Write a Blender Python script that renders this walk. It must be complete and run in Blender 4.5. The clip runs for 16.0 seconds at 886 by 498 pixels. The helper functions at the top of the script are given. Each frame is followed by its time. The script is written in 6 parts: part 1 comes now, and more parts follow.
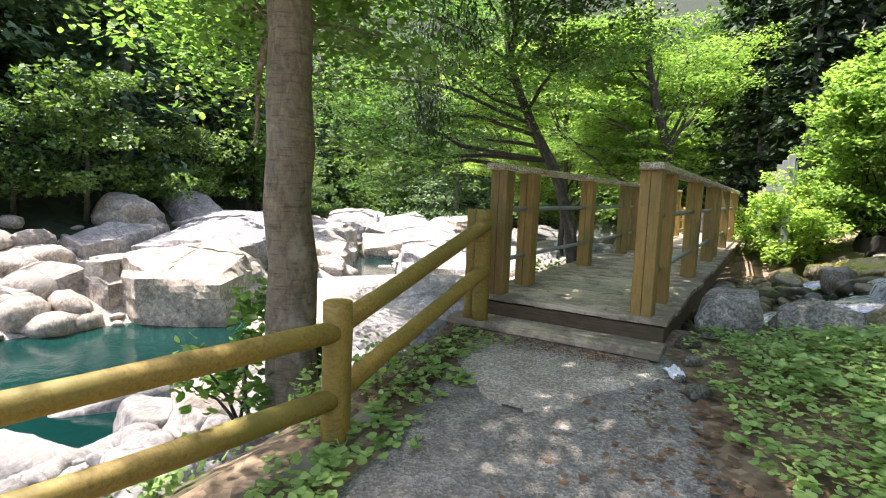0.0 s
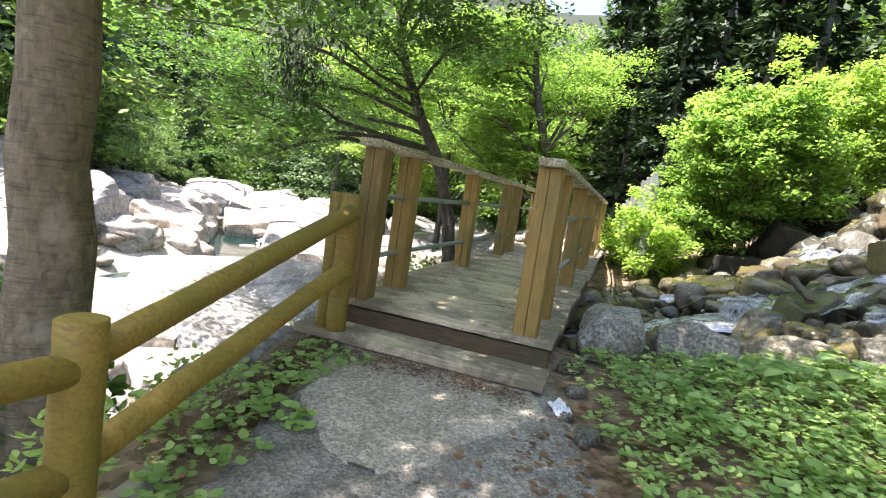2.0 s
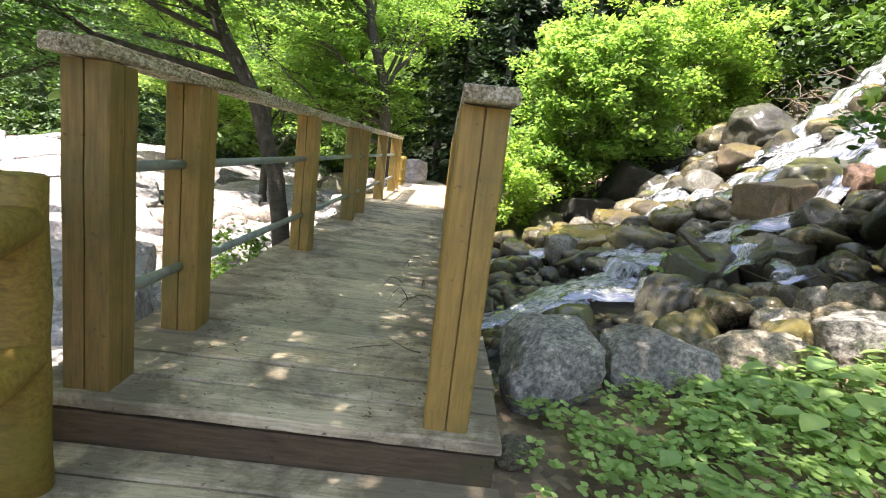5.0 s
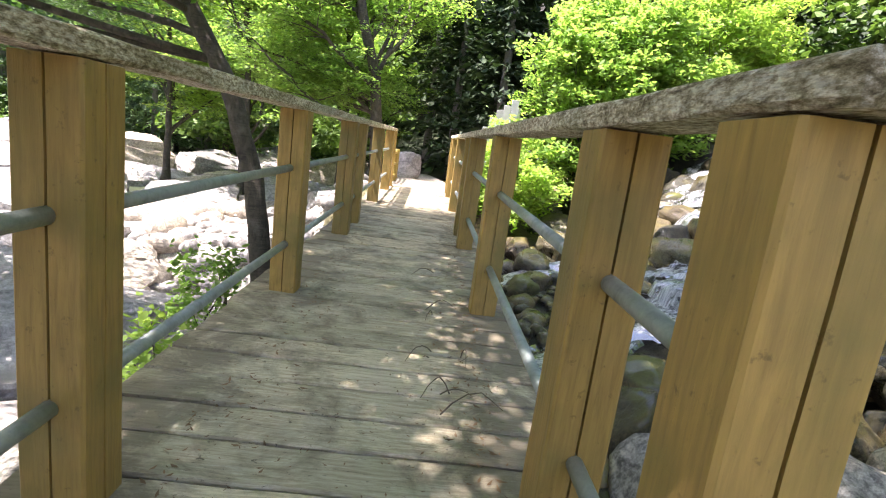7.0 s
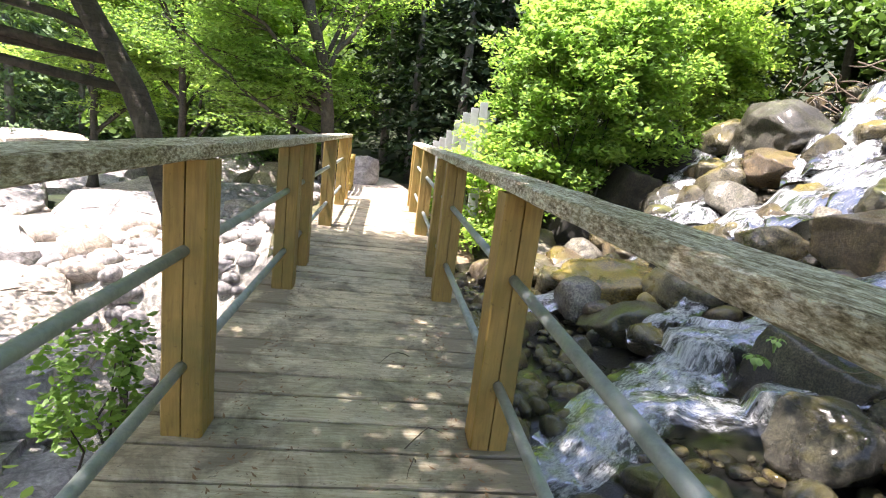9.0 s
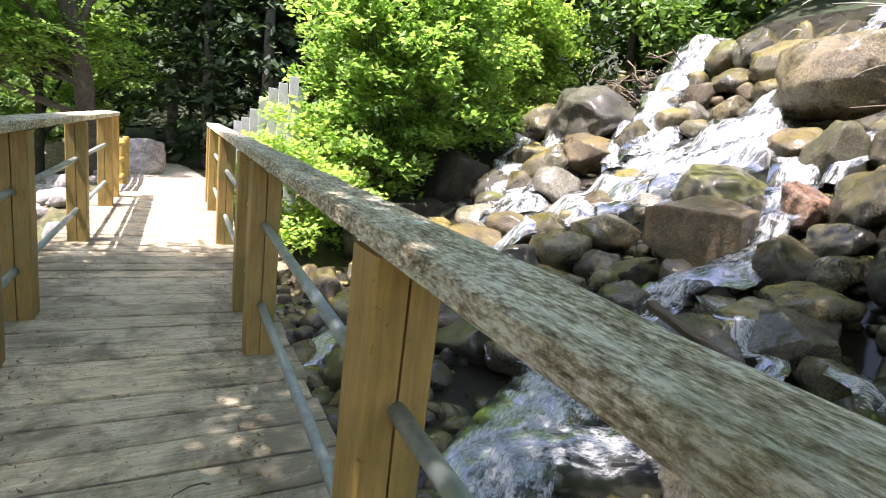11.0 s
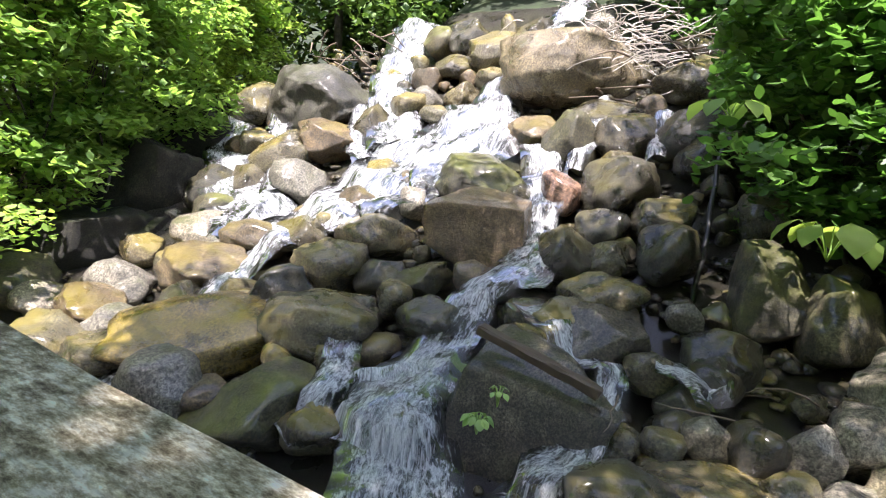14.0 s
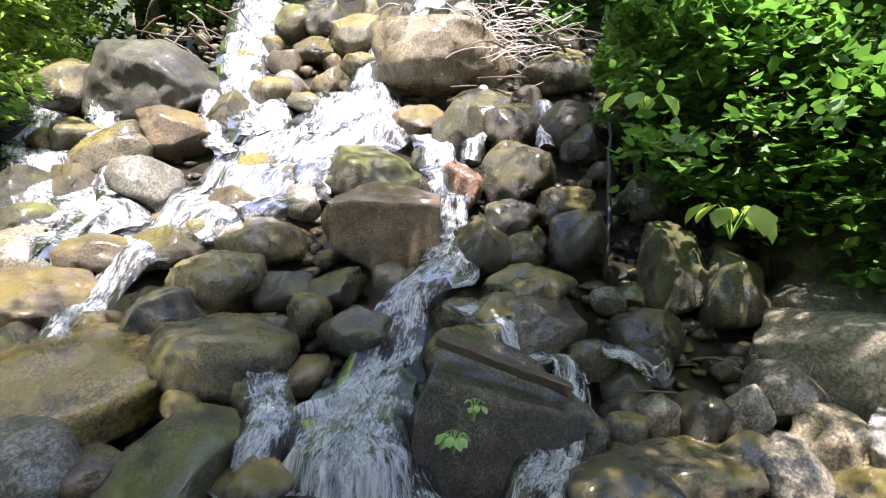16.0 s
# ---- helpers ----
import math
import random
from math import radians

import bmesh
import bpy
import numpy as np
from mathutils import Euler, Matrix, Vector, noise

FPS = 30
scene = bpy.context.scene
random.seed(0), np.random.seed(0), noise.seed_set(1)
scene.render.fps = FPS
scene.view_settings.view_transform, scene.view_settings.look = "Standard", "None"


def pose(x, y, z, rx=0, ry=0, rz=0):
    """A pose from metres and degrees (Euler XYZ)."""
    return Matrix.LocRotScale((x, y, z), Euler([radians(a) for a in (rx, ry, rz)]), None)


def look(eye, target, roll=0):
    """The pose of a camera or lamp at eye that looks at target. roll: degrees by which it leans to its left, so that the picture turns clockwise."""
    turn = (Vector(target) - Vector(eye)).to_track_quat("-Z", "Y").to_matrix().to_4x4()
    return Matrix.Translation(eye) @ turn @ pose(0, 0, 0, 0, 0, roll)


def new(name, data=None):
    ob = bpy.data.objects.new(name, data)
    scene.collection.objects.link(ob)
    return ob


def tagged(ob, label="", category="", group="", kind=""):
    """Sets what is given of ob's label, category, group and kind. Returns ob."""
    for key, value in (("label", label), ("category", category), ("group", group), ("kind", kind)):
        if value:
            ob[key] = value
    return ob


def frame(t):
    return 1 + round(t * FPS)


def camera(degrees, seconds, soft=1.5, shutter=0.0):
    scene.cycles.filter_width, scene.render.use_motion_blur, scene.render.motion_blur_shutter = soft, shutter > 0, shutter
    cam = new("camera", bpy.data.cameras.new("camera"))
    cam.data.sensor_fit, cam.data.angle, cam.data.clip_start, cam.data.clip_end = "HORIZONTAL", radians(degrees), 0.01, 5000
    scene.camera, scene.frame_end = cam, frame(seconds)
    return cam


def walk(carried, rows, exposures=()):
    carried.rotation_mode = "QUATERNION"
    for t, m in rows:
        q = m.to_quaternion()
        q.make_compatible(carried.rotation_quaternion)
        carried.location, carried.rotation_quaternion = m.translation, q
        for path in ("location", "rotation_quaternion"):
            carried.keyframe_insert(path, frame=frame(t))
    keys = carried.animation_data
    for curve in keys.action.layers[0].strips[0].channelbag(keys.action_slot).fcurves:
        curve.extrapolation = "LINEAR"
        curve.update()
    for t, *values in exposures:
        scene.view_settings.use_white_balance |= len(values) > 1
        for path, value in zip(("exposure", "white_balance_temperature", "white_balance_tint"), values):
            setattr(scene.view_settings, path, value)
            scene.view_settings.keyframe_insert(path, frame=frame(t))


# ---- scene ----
SKY, SUN, EXPOSURE = 0.118, 3.6, 2.12
cam = camera(82.3, 16.0, 1.1)
METRES, EYE, TILT, LEAN, TURN = 8.8, 1.146, 0.0, 0.0, 32.7
ROWS = [
    (0.0, 0.0, 0.0, 0.0, 0.23, -5.33, -2.42),
    (0.5, 0.0035, 0.0086, -0.0016, -2.36, -5.37, -3.91),
    (1.0, 0.0048, 0.0378, -0.0017, -6.07, -5.29, -5.53),
    (1.5, 0.0055, 0.0668, 0.0005, -9.53, -5.28, -7.37),
    (2.0, 0.0179, 0.0995, -0.0005, -13.27, -5.5, -8.33),
    (2.5, 0.0291, 0.1302, 0.0019, -15.98, -6.1, -8.02),
    (3.0, 0.0308, 0.1668, 0.0028, -17.32, -6.96, -7.19),
    (3.5, 0.0397, 0.2013, 0.0021, -19.32, -8.19, -6.52),
    (4.0, 0.0538, 0.2382, 0.0076, -24.59, -9.11, -6.72),
    (4.5, 0.0628, 0.2758, 0.0116, -30.38, -9.48, -6.32),
    (7.0, 0.1107, 0.4565, 0.0269, -33.93, -10.9, -7.37),
    (7.5, 0.1226, 0.4879, 0.0324, -34.04, -11.35, -7.63),
    (8.0, 0.1337, 0.5255, 0.0427, -34.3, -11.18, -7.31),
    (10.5, 0.2362, 0.6557, 0.072, -53.72, -11.42, -6.97),
    (11.0, 0.2567, 0.68, 0.0713, -59.51, -11.09, -6.77),
    (11.5, 0.2783, 0.7005, 0.0721, -65.17, -10.5, -6.22),
    (12.0, 0.3023, 0.7199, 0.0737, -71.27, -10.09, -6.11),
    (12.5, 0.3235, 0.7375, 0.0736, -77.32, -9.72, -5.81),
    (13.0, 0.3395, 0.7588, 0.0759, -82.71, -9.67, -5.41),
    (13.5, 0.3513, 0.7751, 0.078, -87.92, -9.69, -5.19),
    (14.0, 0.3674, 0.7868, 0.0800, -92.74, -9.71, -5.13),
    (14.5, 0.3781, 0.8057, 0.0794, -97.76, -9.69, -5.14),
    (15.0, 0.3930, 0.8267, 0.0789, -102.63, -9.64, -4.81),
    (15.5, 0.4065, 0.8425, 0.0800, -107.52, -9.76, -4.04),
    (16.0, 0.4203, 0.8604, 0.0811, -111.74, -9.72, -3.67),
]
walk(cam, [(t, pose(0, 0, EYE, TILT, LEAN, TURN) @ pose(METRES * x, METRES * y, METRES * z, 90 + pitch, roll, yaw)) for t, x, y, z, yaw, pitch, roll in ROWS], [(t, EXPOSURE + d, k, 17 if t < 5 else 23) for t, d, k in ((0.0, -0.26, 6400), (1.5, 0.0, 6400), (3.0, 0.12, 6450), (4.0, 0.12, 6500), (4.5, 0.06, 6550), (7.0, 0.36, 6450), (8.2, 0.3, 6400), (10.5, 0.2, 6350), (13.0, 0.2, 6150), (15.0, 0.36, 6150), (16.0, 0.38, 6150))])

# ---- light ----
SUN_DIR = Vector((-0.37, -0.10, 1.0)).normalized()
world = bpy.data.worlds.new("sky")
scene.world = world
world.use_nodes = True
wn = world.node_tree.nodes
sky = wn.new("ShaderNodeTexSky")
sky.sky_type = "NISHITA"
sky.sun_disc = False
sky.sun_elevation = math.asin(SUN_DIR.z)
sky.sun_rotation = math.atan2(SUN_DIR.x, SUN_DIR.y)
sky.dust_density = 2.5
world.node_tree.links.new(sky.outputs[0], wn["Background"].inputs[0])
wn["Background"].inputs[1].default_value = SKY
sun = new("sun", bpy.data.lights.new("sun", "SUN"))
sun.data.energy = SUN
sun.data.angle = radians(0.6)
sun.data.color = (1.0, 0.95, 0.86)
sun.matrix_world = look(SUN_DIR * 60, (0, 0, 0))


# ---- materials ----
def nodes_of(name):
    m = bpy.data.materials.new(name)
    m.use_nodes = True
    t = m.node_tree
    return m, t, t.nodes["Principled BSDF"]


def add(t, kind, **inputs):
    n = t.nodes.new(kind)
    for k, v in inputs.items():
        n.inputs[k.replace("_", " ")].default_value = v
    return n


def ramp(t, src, stops):
    r = t.nodes.new("ShaderNodeValToRGB")
    while len(r.color_ramp.elements) < len(stops):
        r.color_ramp.elements.new(0.5)
    for e, (p, c) in zip(r.color_ramp.elements, stops):
        e.position, e.color = p, (*c, 1)
    t.links.new(src, r.inputs[0])
    return r


def noise_tex(t, coord, scale, detail=5, rough=0.6, stretch=None, distortion=0.0):
    if stretch:
        mp = t.nodes.new("ShaderNodeMapping")
        mp.inputs["Scale"].default_value = stretch
        t.links.new(coord, mp.inputs[0])
        coord = mp.outputs[0]
    n = add(t, "ShaderNodeTexNoise", Scale=scale, Detail=detail, Roughness=rough, Distortion=distortion)
    t.links.new(coord, n.inputs["Vector"])
    return n


def mix(t, fac, a, b, blend="MIX"):
    m = t.nodes.new("ShaderNodeMix")
    m.data_type, m.blend_type = "RGBA", blend
    for sock, v in ((m.inputs[0], fac), (m.inputs[6], a), (m.inputs[7], b)):
        if isinstance(v, bpy.types.NodeSocket):
            t.links.new(v, sock)
        elif isinstance(v, tuple):
            sock.default_value = (*v, 1)
        else:
            sock.default_value = v
    return m.outputs[2]


def bump(t, bsdf, height, strength, dist=0.02):
    b = add(t, "ShaderNodeBump", Strength=strength, Distance=dist)
    t.links.new(height, b.inputs["Height"])
    t.links.new(b.outputs[0], bsdf.inputs["Normal"])


def coords(t, which="Object"):
    return t.nodes.new("ShaderNodeTexCoord").outputs[which]


def world_pos(t):
    return t.nodes.new("ShaderNodeNewGeometry").outputs["Position"]


def rnd(t):
    return t.nodes.new("ShaderNodeObjectInfo").outputs["Random"]


def timber(name, light, dark, algae, grain, rough=0.75, algae_amount=(0.5, 0.7), bumpy=0.35):
    """Sawn or round wood; grain: the stretch that runs the fibres along the piece."""
    m, t, b = nodes_of(name)
    p = coords(t)
    fib = noise_tex(t, p, 14, 6, 0.65, grain, 0.4)
    big = noise_tex(t, world_pos(t), 2.2, 4, 0.6)
    spots = noise_tex(t, world_pos(t), 30, 4, 0.7)
    col = ramp(t, fib.outputs[0], [(0.3, dark), (0.62, light)]).outputs[0]
    tint = ramp(t, rnd(t), [(0.0, (0.78, 0.78, 0.78)), (1.0, (1.12, 1.08, 1.05))]).outputs[0]
    col = mix(t, 1.0, col, tint, "MULTIPLY")
    a = ramp(t, big.outputs[0], [(algae_amount[0], (0, 0, 0)), (algae_amount[1], (1, 1, 1))]).outputs[0]
    col = mix(t, a, col, algae)
    s = ramp(t, spots.outputs[0], [(0.62, (0, 0, 0)), (0.72, (0.7, 0.7, 0.7))]).outputs[0]
    col = mix(t, s, col, tuple(c * 0.45 for c in dark))
    t.links.new(col, b.inputs["Base Color"])
    b.inputs["Roughness"].default_value = rough
    bump(t, b, fib.outputs[0], bumpy, 0.01)
    return m


POST_WOOD = timber("post_wood", (0.39, 0.252, 0.068), (0.25, 0.16, 0.045), (0.19, 0.15, 0.042), (4, 4, 0.35), 0.6, (0.46, 0.7))
# darker copy of the post wood, with the shade at the entry in its colour
SHADED_POST_WOOD = timber("shaded_post_wood", (0.30, 0.20, 0.062), (0.165, 0.112, 0.04), (0.14, 0.115, 0.035), (4, 4, 0.35), 0.65, (0.42, 0.66))
LOG_WOOD = timber("log_wood", (0.38, 0.265, 0.052), (0.21, 0.14, 0.03), (0.20, 0.17, 0.028), (0.4, 4, 4), 0.6, (0.48, 0.7))


def cap_mat():
    """Old sawn cap boards: grey flakes along the grain over dark wet wood, with green algae."""
    m, t, b = nodes_of("weathered_cap_wood")
    p = world_pos(t)
    flake = noise_tex(t, p, 42, 8, 0.76, (2.0, 0.8, 2.0), 0.1)
    fine = noise_tex(t, p, 60, 5, 0.7, (3.0, 0.4, 3.0), 0.3)
    big = noise_tex(t, p, 3.0, 5, 0.65)
    worn = noise_tex(t, p, 7, 6, 0.7, (1.8, 0.5, 1.8), 0.5)
    col = ramp(t, mix(t, 0.3, flake.outputs[0], worn.outputs[0]), [(0.40, (0.15, 0.11, 0.065)), (0.46, (0.40, 0.325, 0.205)), (0.51, (0.66, 0.575, 0.415)), (0.56, (0.95, 0.90, 0.77))]).outputs[0]
    g = ramp(t, fine.outputs[0], [(0.35, (0.72,) * 3), (0.62, (1.2,) * 3)]).outputs[0]
    col = mix(t, 1.0, col, g, "MULTIPLY")
    a = ramp(t, big.outputs[0], [(0.5, (0, 0, 0)), (0.62, (0.6, 0.6, 0.6))]).outputs[0]
    col = mix(t, a, col, mix(t, 0.45, col, (0.19, 0.18, 0.07)))
    t.links.new(col, b.inputs["Base Color"])
    b.inputs["Roughness"].default_value = 0.9
    bump(t, b, mix(t, 0.3, flake.outputs[0], fine.outputs[0]), 1.0, 0.02)
    return m


CAP_WOOD = cap_mat()


def add_math(t, op, a, b=0.0):
    n = t.nodes.new("ShaderNodeMath")
    n.operation = op
    t.links.new(a, n.inputs[0])
    n.inputs[1].default_value = b
    return n.outputs[0]


def plank_mat(name="plank_wood", dirt=0.46):
    """Grey-brown deck boards, worn pale in the middle of the walk and dark with damp dirt in blotches."""
    m, t, b = nodes_of(name)
    p = world_pos(t)
    fib = noise_tex(t, p, 22, 7, 0.7, (0.3, 3.0, 3.0), 0.5)
    chips = noise_tex(t, p, 34, 5, 0.75, (0.7, 1.4, 1.0), 0.6)
    big = noise_tex(t, p, 2.6, 7, 0.72, (1.0, 1.0, 1.0), 0.4)
    col = ramp(t, fib.outputs[0], [(0.3, (0.34, 0.272, 0.18)), (0.52, (0.61, 0.525, 0.375)), (0.7, (0.75, 0.67, 0.515))]).outputs[0]
    tint = ramp(t, rnd(t), [(0.0, (0.72, 0.74, 0.72)), (0.5, (1, 1, 1)), (1.0, (1.14, 1.08, 1.0))]).outputs[0]
    col = mix(t, 1.0, col, tint, "MULTIPLY")
    sx = t.nodes.new("ShaderNodeSeparateXYZ")
    t.links.new(p, sx.inputs[0])
    # feet keep the middle clean, dirt gathers towards the rails
    side = ramp(t, add_math(t, "MULTIPLY", add_math(t, "ABSOLUTE", add_math(t, "ADD", sx.outputs[0], 1.56)), 1.0), [(0.3, (0, 0, 0)), (0.75, (0.13, 0.13, 0.13))]).outputs[0]
    d = ramp(t, mix(t, 1.0, big.outputs[0], side, "ADD"), [(dirt, (0, 0, 0)), (dirt + 0.18, (0.8, 0.8, 0.8))]).outputs[0]
    col = mix(t, d, col, (0.14, 0.115, 0.08))
    c = ramp(t, chips.outputs[0], [(0.6, (0, 0, 0)), (0.68, (0.85, 0.85, 0.85))]).outputs[0]
    col = mix(t, c, col, (0.07, 0.055, 0.035))
    t.links.new(col, b.inputs["Base Color"])
    b.inputs["Roughness"].default_value = 0.85
    bump(t, b, mix(t, 0.4, fib.outputs[0], chips.outputs[0]), 0.6, 0.012)
    return m


PLANK_WOOD = plank_mat()
STEP_WOOD = plank_mat("step_wood", 0.41)
BEAM_WOOD = timber("dark_beam_wood", (0.15, 0.105, 0.06), (0.06, 0.042, 0.025), (0.08, 0.07, 0.035), (0.4, 0.4, 4), 0.9)


def stone_mat(name, light, mid, dark, moss=(0.07, 0.08, 0.018), moss_at=(0.6, 0.8), rough=0.7, speck=0.68, wet=0.0, scale=3.0, bumpy=0.5, veins=0.0):
    m, t, b = nodes_of(name)
    p = world_pos(t)
    n1 = noise_tex(t, p, scale, 8, 0.65, None, 0.5)
    n2 = noise_tex(t, p, scale * 15, 6, 0.78)
    n3 = noise_tex(t, p, scale * 0.7, 4, 0.6)
    col = ramp(t, n1.outputs[0], [(0.28, dark), (0.5, mid), (0.72, light)]).outputs[0]
    n4 = noise_tex(t, p, scale * 5.5, 7, 0.75, None, 1.2)
    g = ramp(t, n2.outputs[0], [(0.41, (1 - speck,) * 3), (0.6, (1 + speck * 0.5,) * 3)]).outputs[0]
    col = mix(t, 1.0, col, g, "MULTIPLY")
    g4 = ramp(t, n4.outputs[0], [(0.34, (0.42,) * 3), (0.5, (0.95,) * 3), (0.66, (1.6,) * 3)]).outputs[0]
    col = mix(t, 0.85, col, g4, "MULTIPLY")
    tint = ramp(t, rnd(t), [(0.0, (0.74, 0.75, 0.72)), (0.5, (1, 1, 1)), (1.0, (1.25, 1.12, 0.88))]).outputs[0]
    col = mix(t, 1.0, col, tint, "MULTIPLY")
    if veins:
        w = add(t, "ShaderNodeTexVoronoi", Scale=1.1)
        w.feature = "DISTANCE_TO_EDGE"
        warp = mix(t, 0.12, p, n1.outputs["Color"], "ADD")
        t.links.new(warp, w.inputs["Vector"])
        v = ramp(t, w.outputs["Distance"], [(0.0, (veins,) * 3), (0.02, (0, 0, 0))]).outputs[0]
        col = mix(t, v, col, tuple(c * 0.5 for c in dark))
    geo = t.nodes.new("ShaderNodeNewGeometry")
    sep = t.nodes.new("ShaderNodeSeparateXYZ")
    t.links.new(geo.outputs["Normal"], sep.inputs[0])
    mm = t.nodes.new("ShaderNodeMath")
    mm.operation = "MULTIPLY"
    t.links.new(n3.outputs[0], mm.inputs[0])
    up = ramp(t, sep.outputs["Z"], [(0.0, (0.72,) * 3), (0.7, (1.15,) * 3)]).outputs[0]
    t.links.new(up, mm.inputs[1])
    ms = ramp(t, mm.outputs[0], [(moss_at[0], (0, 0, 0)), (moss_at[1], (0.9, 0.9, 0.9))]).outputs[0]
    col = mix(t, ms, col, moss)
    t.links.new(col, b.inputs["Base Color"])
    b.inputs["Roughness"].default_value = rough
    if wet:
        r = ramp(t, n1.outputs[0], [(0.35, (rough - wet,) * 3), (0.7, (rough,) * 3)]).outputs[0]
        t.links.new(r, b.inputs["Roughness"])
    if wet:
        b.inputs["Coat Weight"].default_value = 0.5
        b.inputs["Coat Roughness"].default_value = 0.14
    h = mix(t, 0.5, mix(t, 0.6, n1.outputs[0], n4.outputs[0]), n2.outputs[0])
    bump(t, b, h, min(1.0, bumpy * 1.6), 0.06)
    return m


STONE = {
    "G": stone_mat("grey_wet_stone", (0.222, 0.199, 0.120), (0.114, 0.102, 0.059), (0.036, 0.032, 0.018), (0.192, 0.154, 0.036), (0.45, 0.66), wet=0.35, rough=0.5),
    "D": stone_mat("dark_wet_stone", (0.098, 0.090, 0.055), (0.047, 0.043, 0.026), (0.014, 0.013, 0.008), (0.10, 0.085, 0.02), (0.48, 0.7), wet=0.4, rough=0.55),
    "O": stone_mat("ochre_wet_stone", (0.235, 0.171, 0.083), (0.113, 0.084, 0.045), (0.039, 0.030, 0.017), (0.161, 0.127, 0.023), (0.5, 0.75), wet=0.35, rough=0.6),
    "W": stone_mat("pale_stone", (0.36, 0.335, 0.27), (0.22, 0.20, 0.155), (0.10, 0.09, 0.066), rough=0.75, wet=0.25),
    "M": stone_mat("mossy_stone", (0.143, 0.129, 0.071), (0.077, 0.069, 0.035), (0.031, 0.028, 0.015), (0.119, 0.126, 0.022), (0.44, 0.66), wet=0.25),
    "A": stone_mat("rough_slate_grey_stone", (0.204, 0.190, 0.142), (0.098, 0.091, 0.066), (0.026, 0.024, 0.017), speck=0.7, bumpy=1.0, moss_at=(0.62, 0.9), wet=0.25, rough=0.6),
    "L": stone_mat("dark_slate_block_stone", (0.195, 0.182, 0.140), (0.091, 0.085, 0.065), (0.023, 0.022, 0.017), speck=0.75, bumpy=1.0, moss_at=(0.62, 0.9), wet=0.2, rough=0.6, scale=4.5),
    # far darker than the other stones, and without their wet coat
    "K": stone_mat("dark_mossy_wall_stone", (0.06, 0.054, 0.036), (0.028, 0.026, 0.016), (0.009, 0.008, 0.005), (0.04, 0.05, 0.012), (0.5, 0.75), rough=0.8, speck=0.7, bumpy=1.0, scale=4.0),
    "P": stone_mat("pale_angular_stone", (0.40, 0.39, 0.345), (0.27, 0.262, 0.23), (0.13, 0.125, 0.105), rough=0.75, speck=0.45),
    "B": stone_mat("banded_boulder_stone", (0.36, 0.32, 0.23), (0.18, 0.155, 0.105), (0.06, 0.05, 0.033), (0.10, 0.10, 0.025), (0.52, 0.8), wet=0.3, rough=0.5),
    "Q": stone_mat("brown_block_stone", (0.27, 0.19, 0.095), (0.17, 0.118, 0.058), (0.07, 0.05, 0.024), (0.15, 0.125, 0.03), (0.55, 0.85), wet=0.2, rough=0.6, speck=0.35),
    "Y": stone_mat("yellow_brown_slab_stone", (0.400, 0.281, 0.075), (0.225, 0.160, 0.045), (0.075, 0.055, 0.019), (0.300, 0.225, 0.031), (0.5, 0.8), wet=0.4, rough=0.5),
    "R": stone_mat("reddish_stone", (0.32, 0.20, 0.14), (0.20, 0.12, 0.085), (0.09, 0.055, 0.04), wet=0.35, rough=0.55),
}
GRANITE = stone_mat("white_river_granite", (0.51, 0.475, 0.462), (0.385, 0.357, 0.348), (0.20, 0.185, 0.18), (0.26, 0.24, 0.21), (0.6, 0.8), 0.85, 0.22, scale=0.9, bumpy=0.6, veins=0.5)
GREY_GRANITE = stone_mat("grey_granite", (0.60, 0.565, 0.50), (0.44, 0.41, 0.36), (0.25, 0.232, 0.20), (0.11, 0.105, 0.03), (0.62, 0.85), 0.85, 0.55, scale=2.0, bumpy=0.7)
# wet bed, near black: the shadow in the gaps is put into its colour
BED = stone_mat("shaded_wet_stream_bed", (0.05, 0.045, 0.034), (0.024, 0.022, 0.017), (0.01, 0.009, 0.007), (0.035, 0.036, 0.012), (0.55, 0.8), 0.5, 0.5, wet=0.25, scale=5, bumpy=1.0)
SHORE = stone_mat("pale_river_gravel", (0.70, 0.68, 0.64), (0.56, 0.54, 0.51), (0.34, 0.325, 0.31), rough=0.9, scale=4, bumpy=1.0, moss_at=(0.7, 0.95))


def earth_mat(name, c1, c2, c3, scale, speck_scale, bumpy=0.8, rough=0.95):
    m, t, b = nodes_of(name)
    p = world_pos(t)
    n1 = noise_tex(t, p, scale, 6, 0.6)
    n2 = noise_tex(t, p, speck_scale, 3, 0.75)
    v = add(t, "ShaderNodeTexVoronoi", Scale=speck_scale * 0.55)
    t.links.new(p, v.inputs["Vector"])
    col = ramp(t, n1.outputs[0], [(0.3, c1), (0.5, c2), (0.7, c3)]).outputs[0]
    sep = t.nodes.new("ShaderNodeSeparateColor")
    t.links.new(v.outputs["Color"], sep.inputs[0])
    g = ramp(t, sep.outputs[0], [(0.0, (0.62, 0.62, 0.62)), (0.6, (1, 1, 1)), (1.0, (1.42, 1.42, 1.38))]).outputs[0]
    col = mix(t, 1.0, col, g, "MULTIPLY")
    t.links.new(col, b.inputs["Base Color"])
    b.inputs["Roughness"].default_value = rough
    h = mix(t, 0.4, v.outputs["Distance"], n2.outputs[0])
    bump(t, b, h, bumpy, 0.015)
    return m


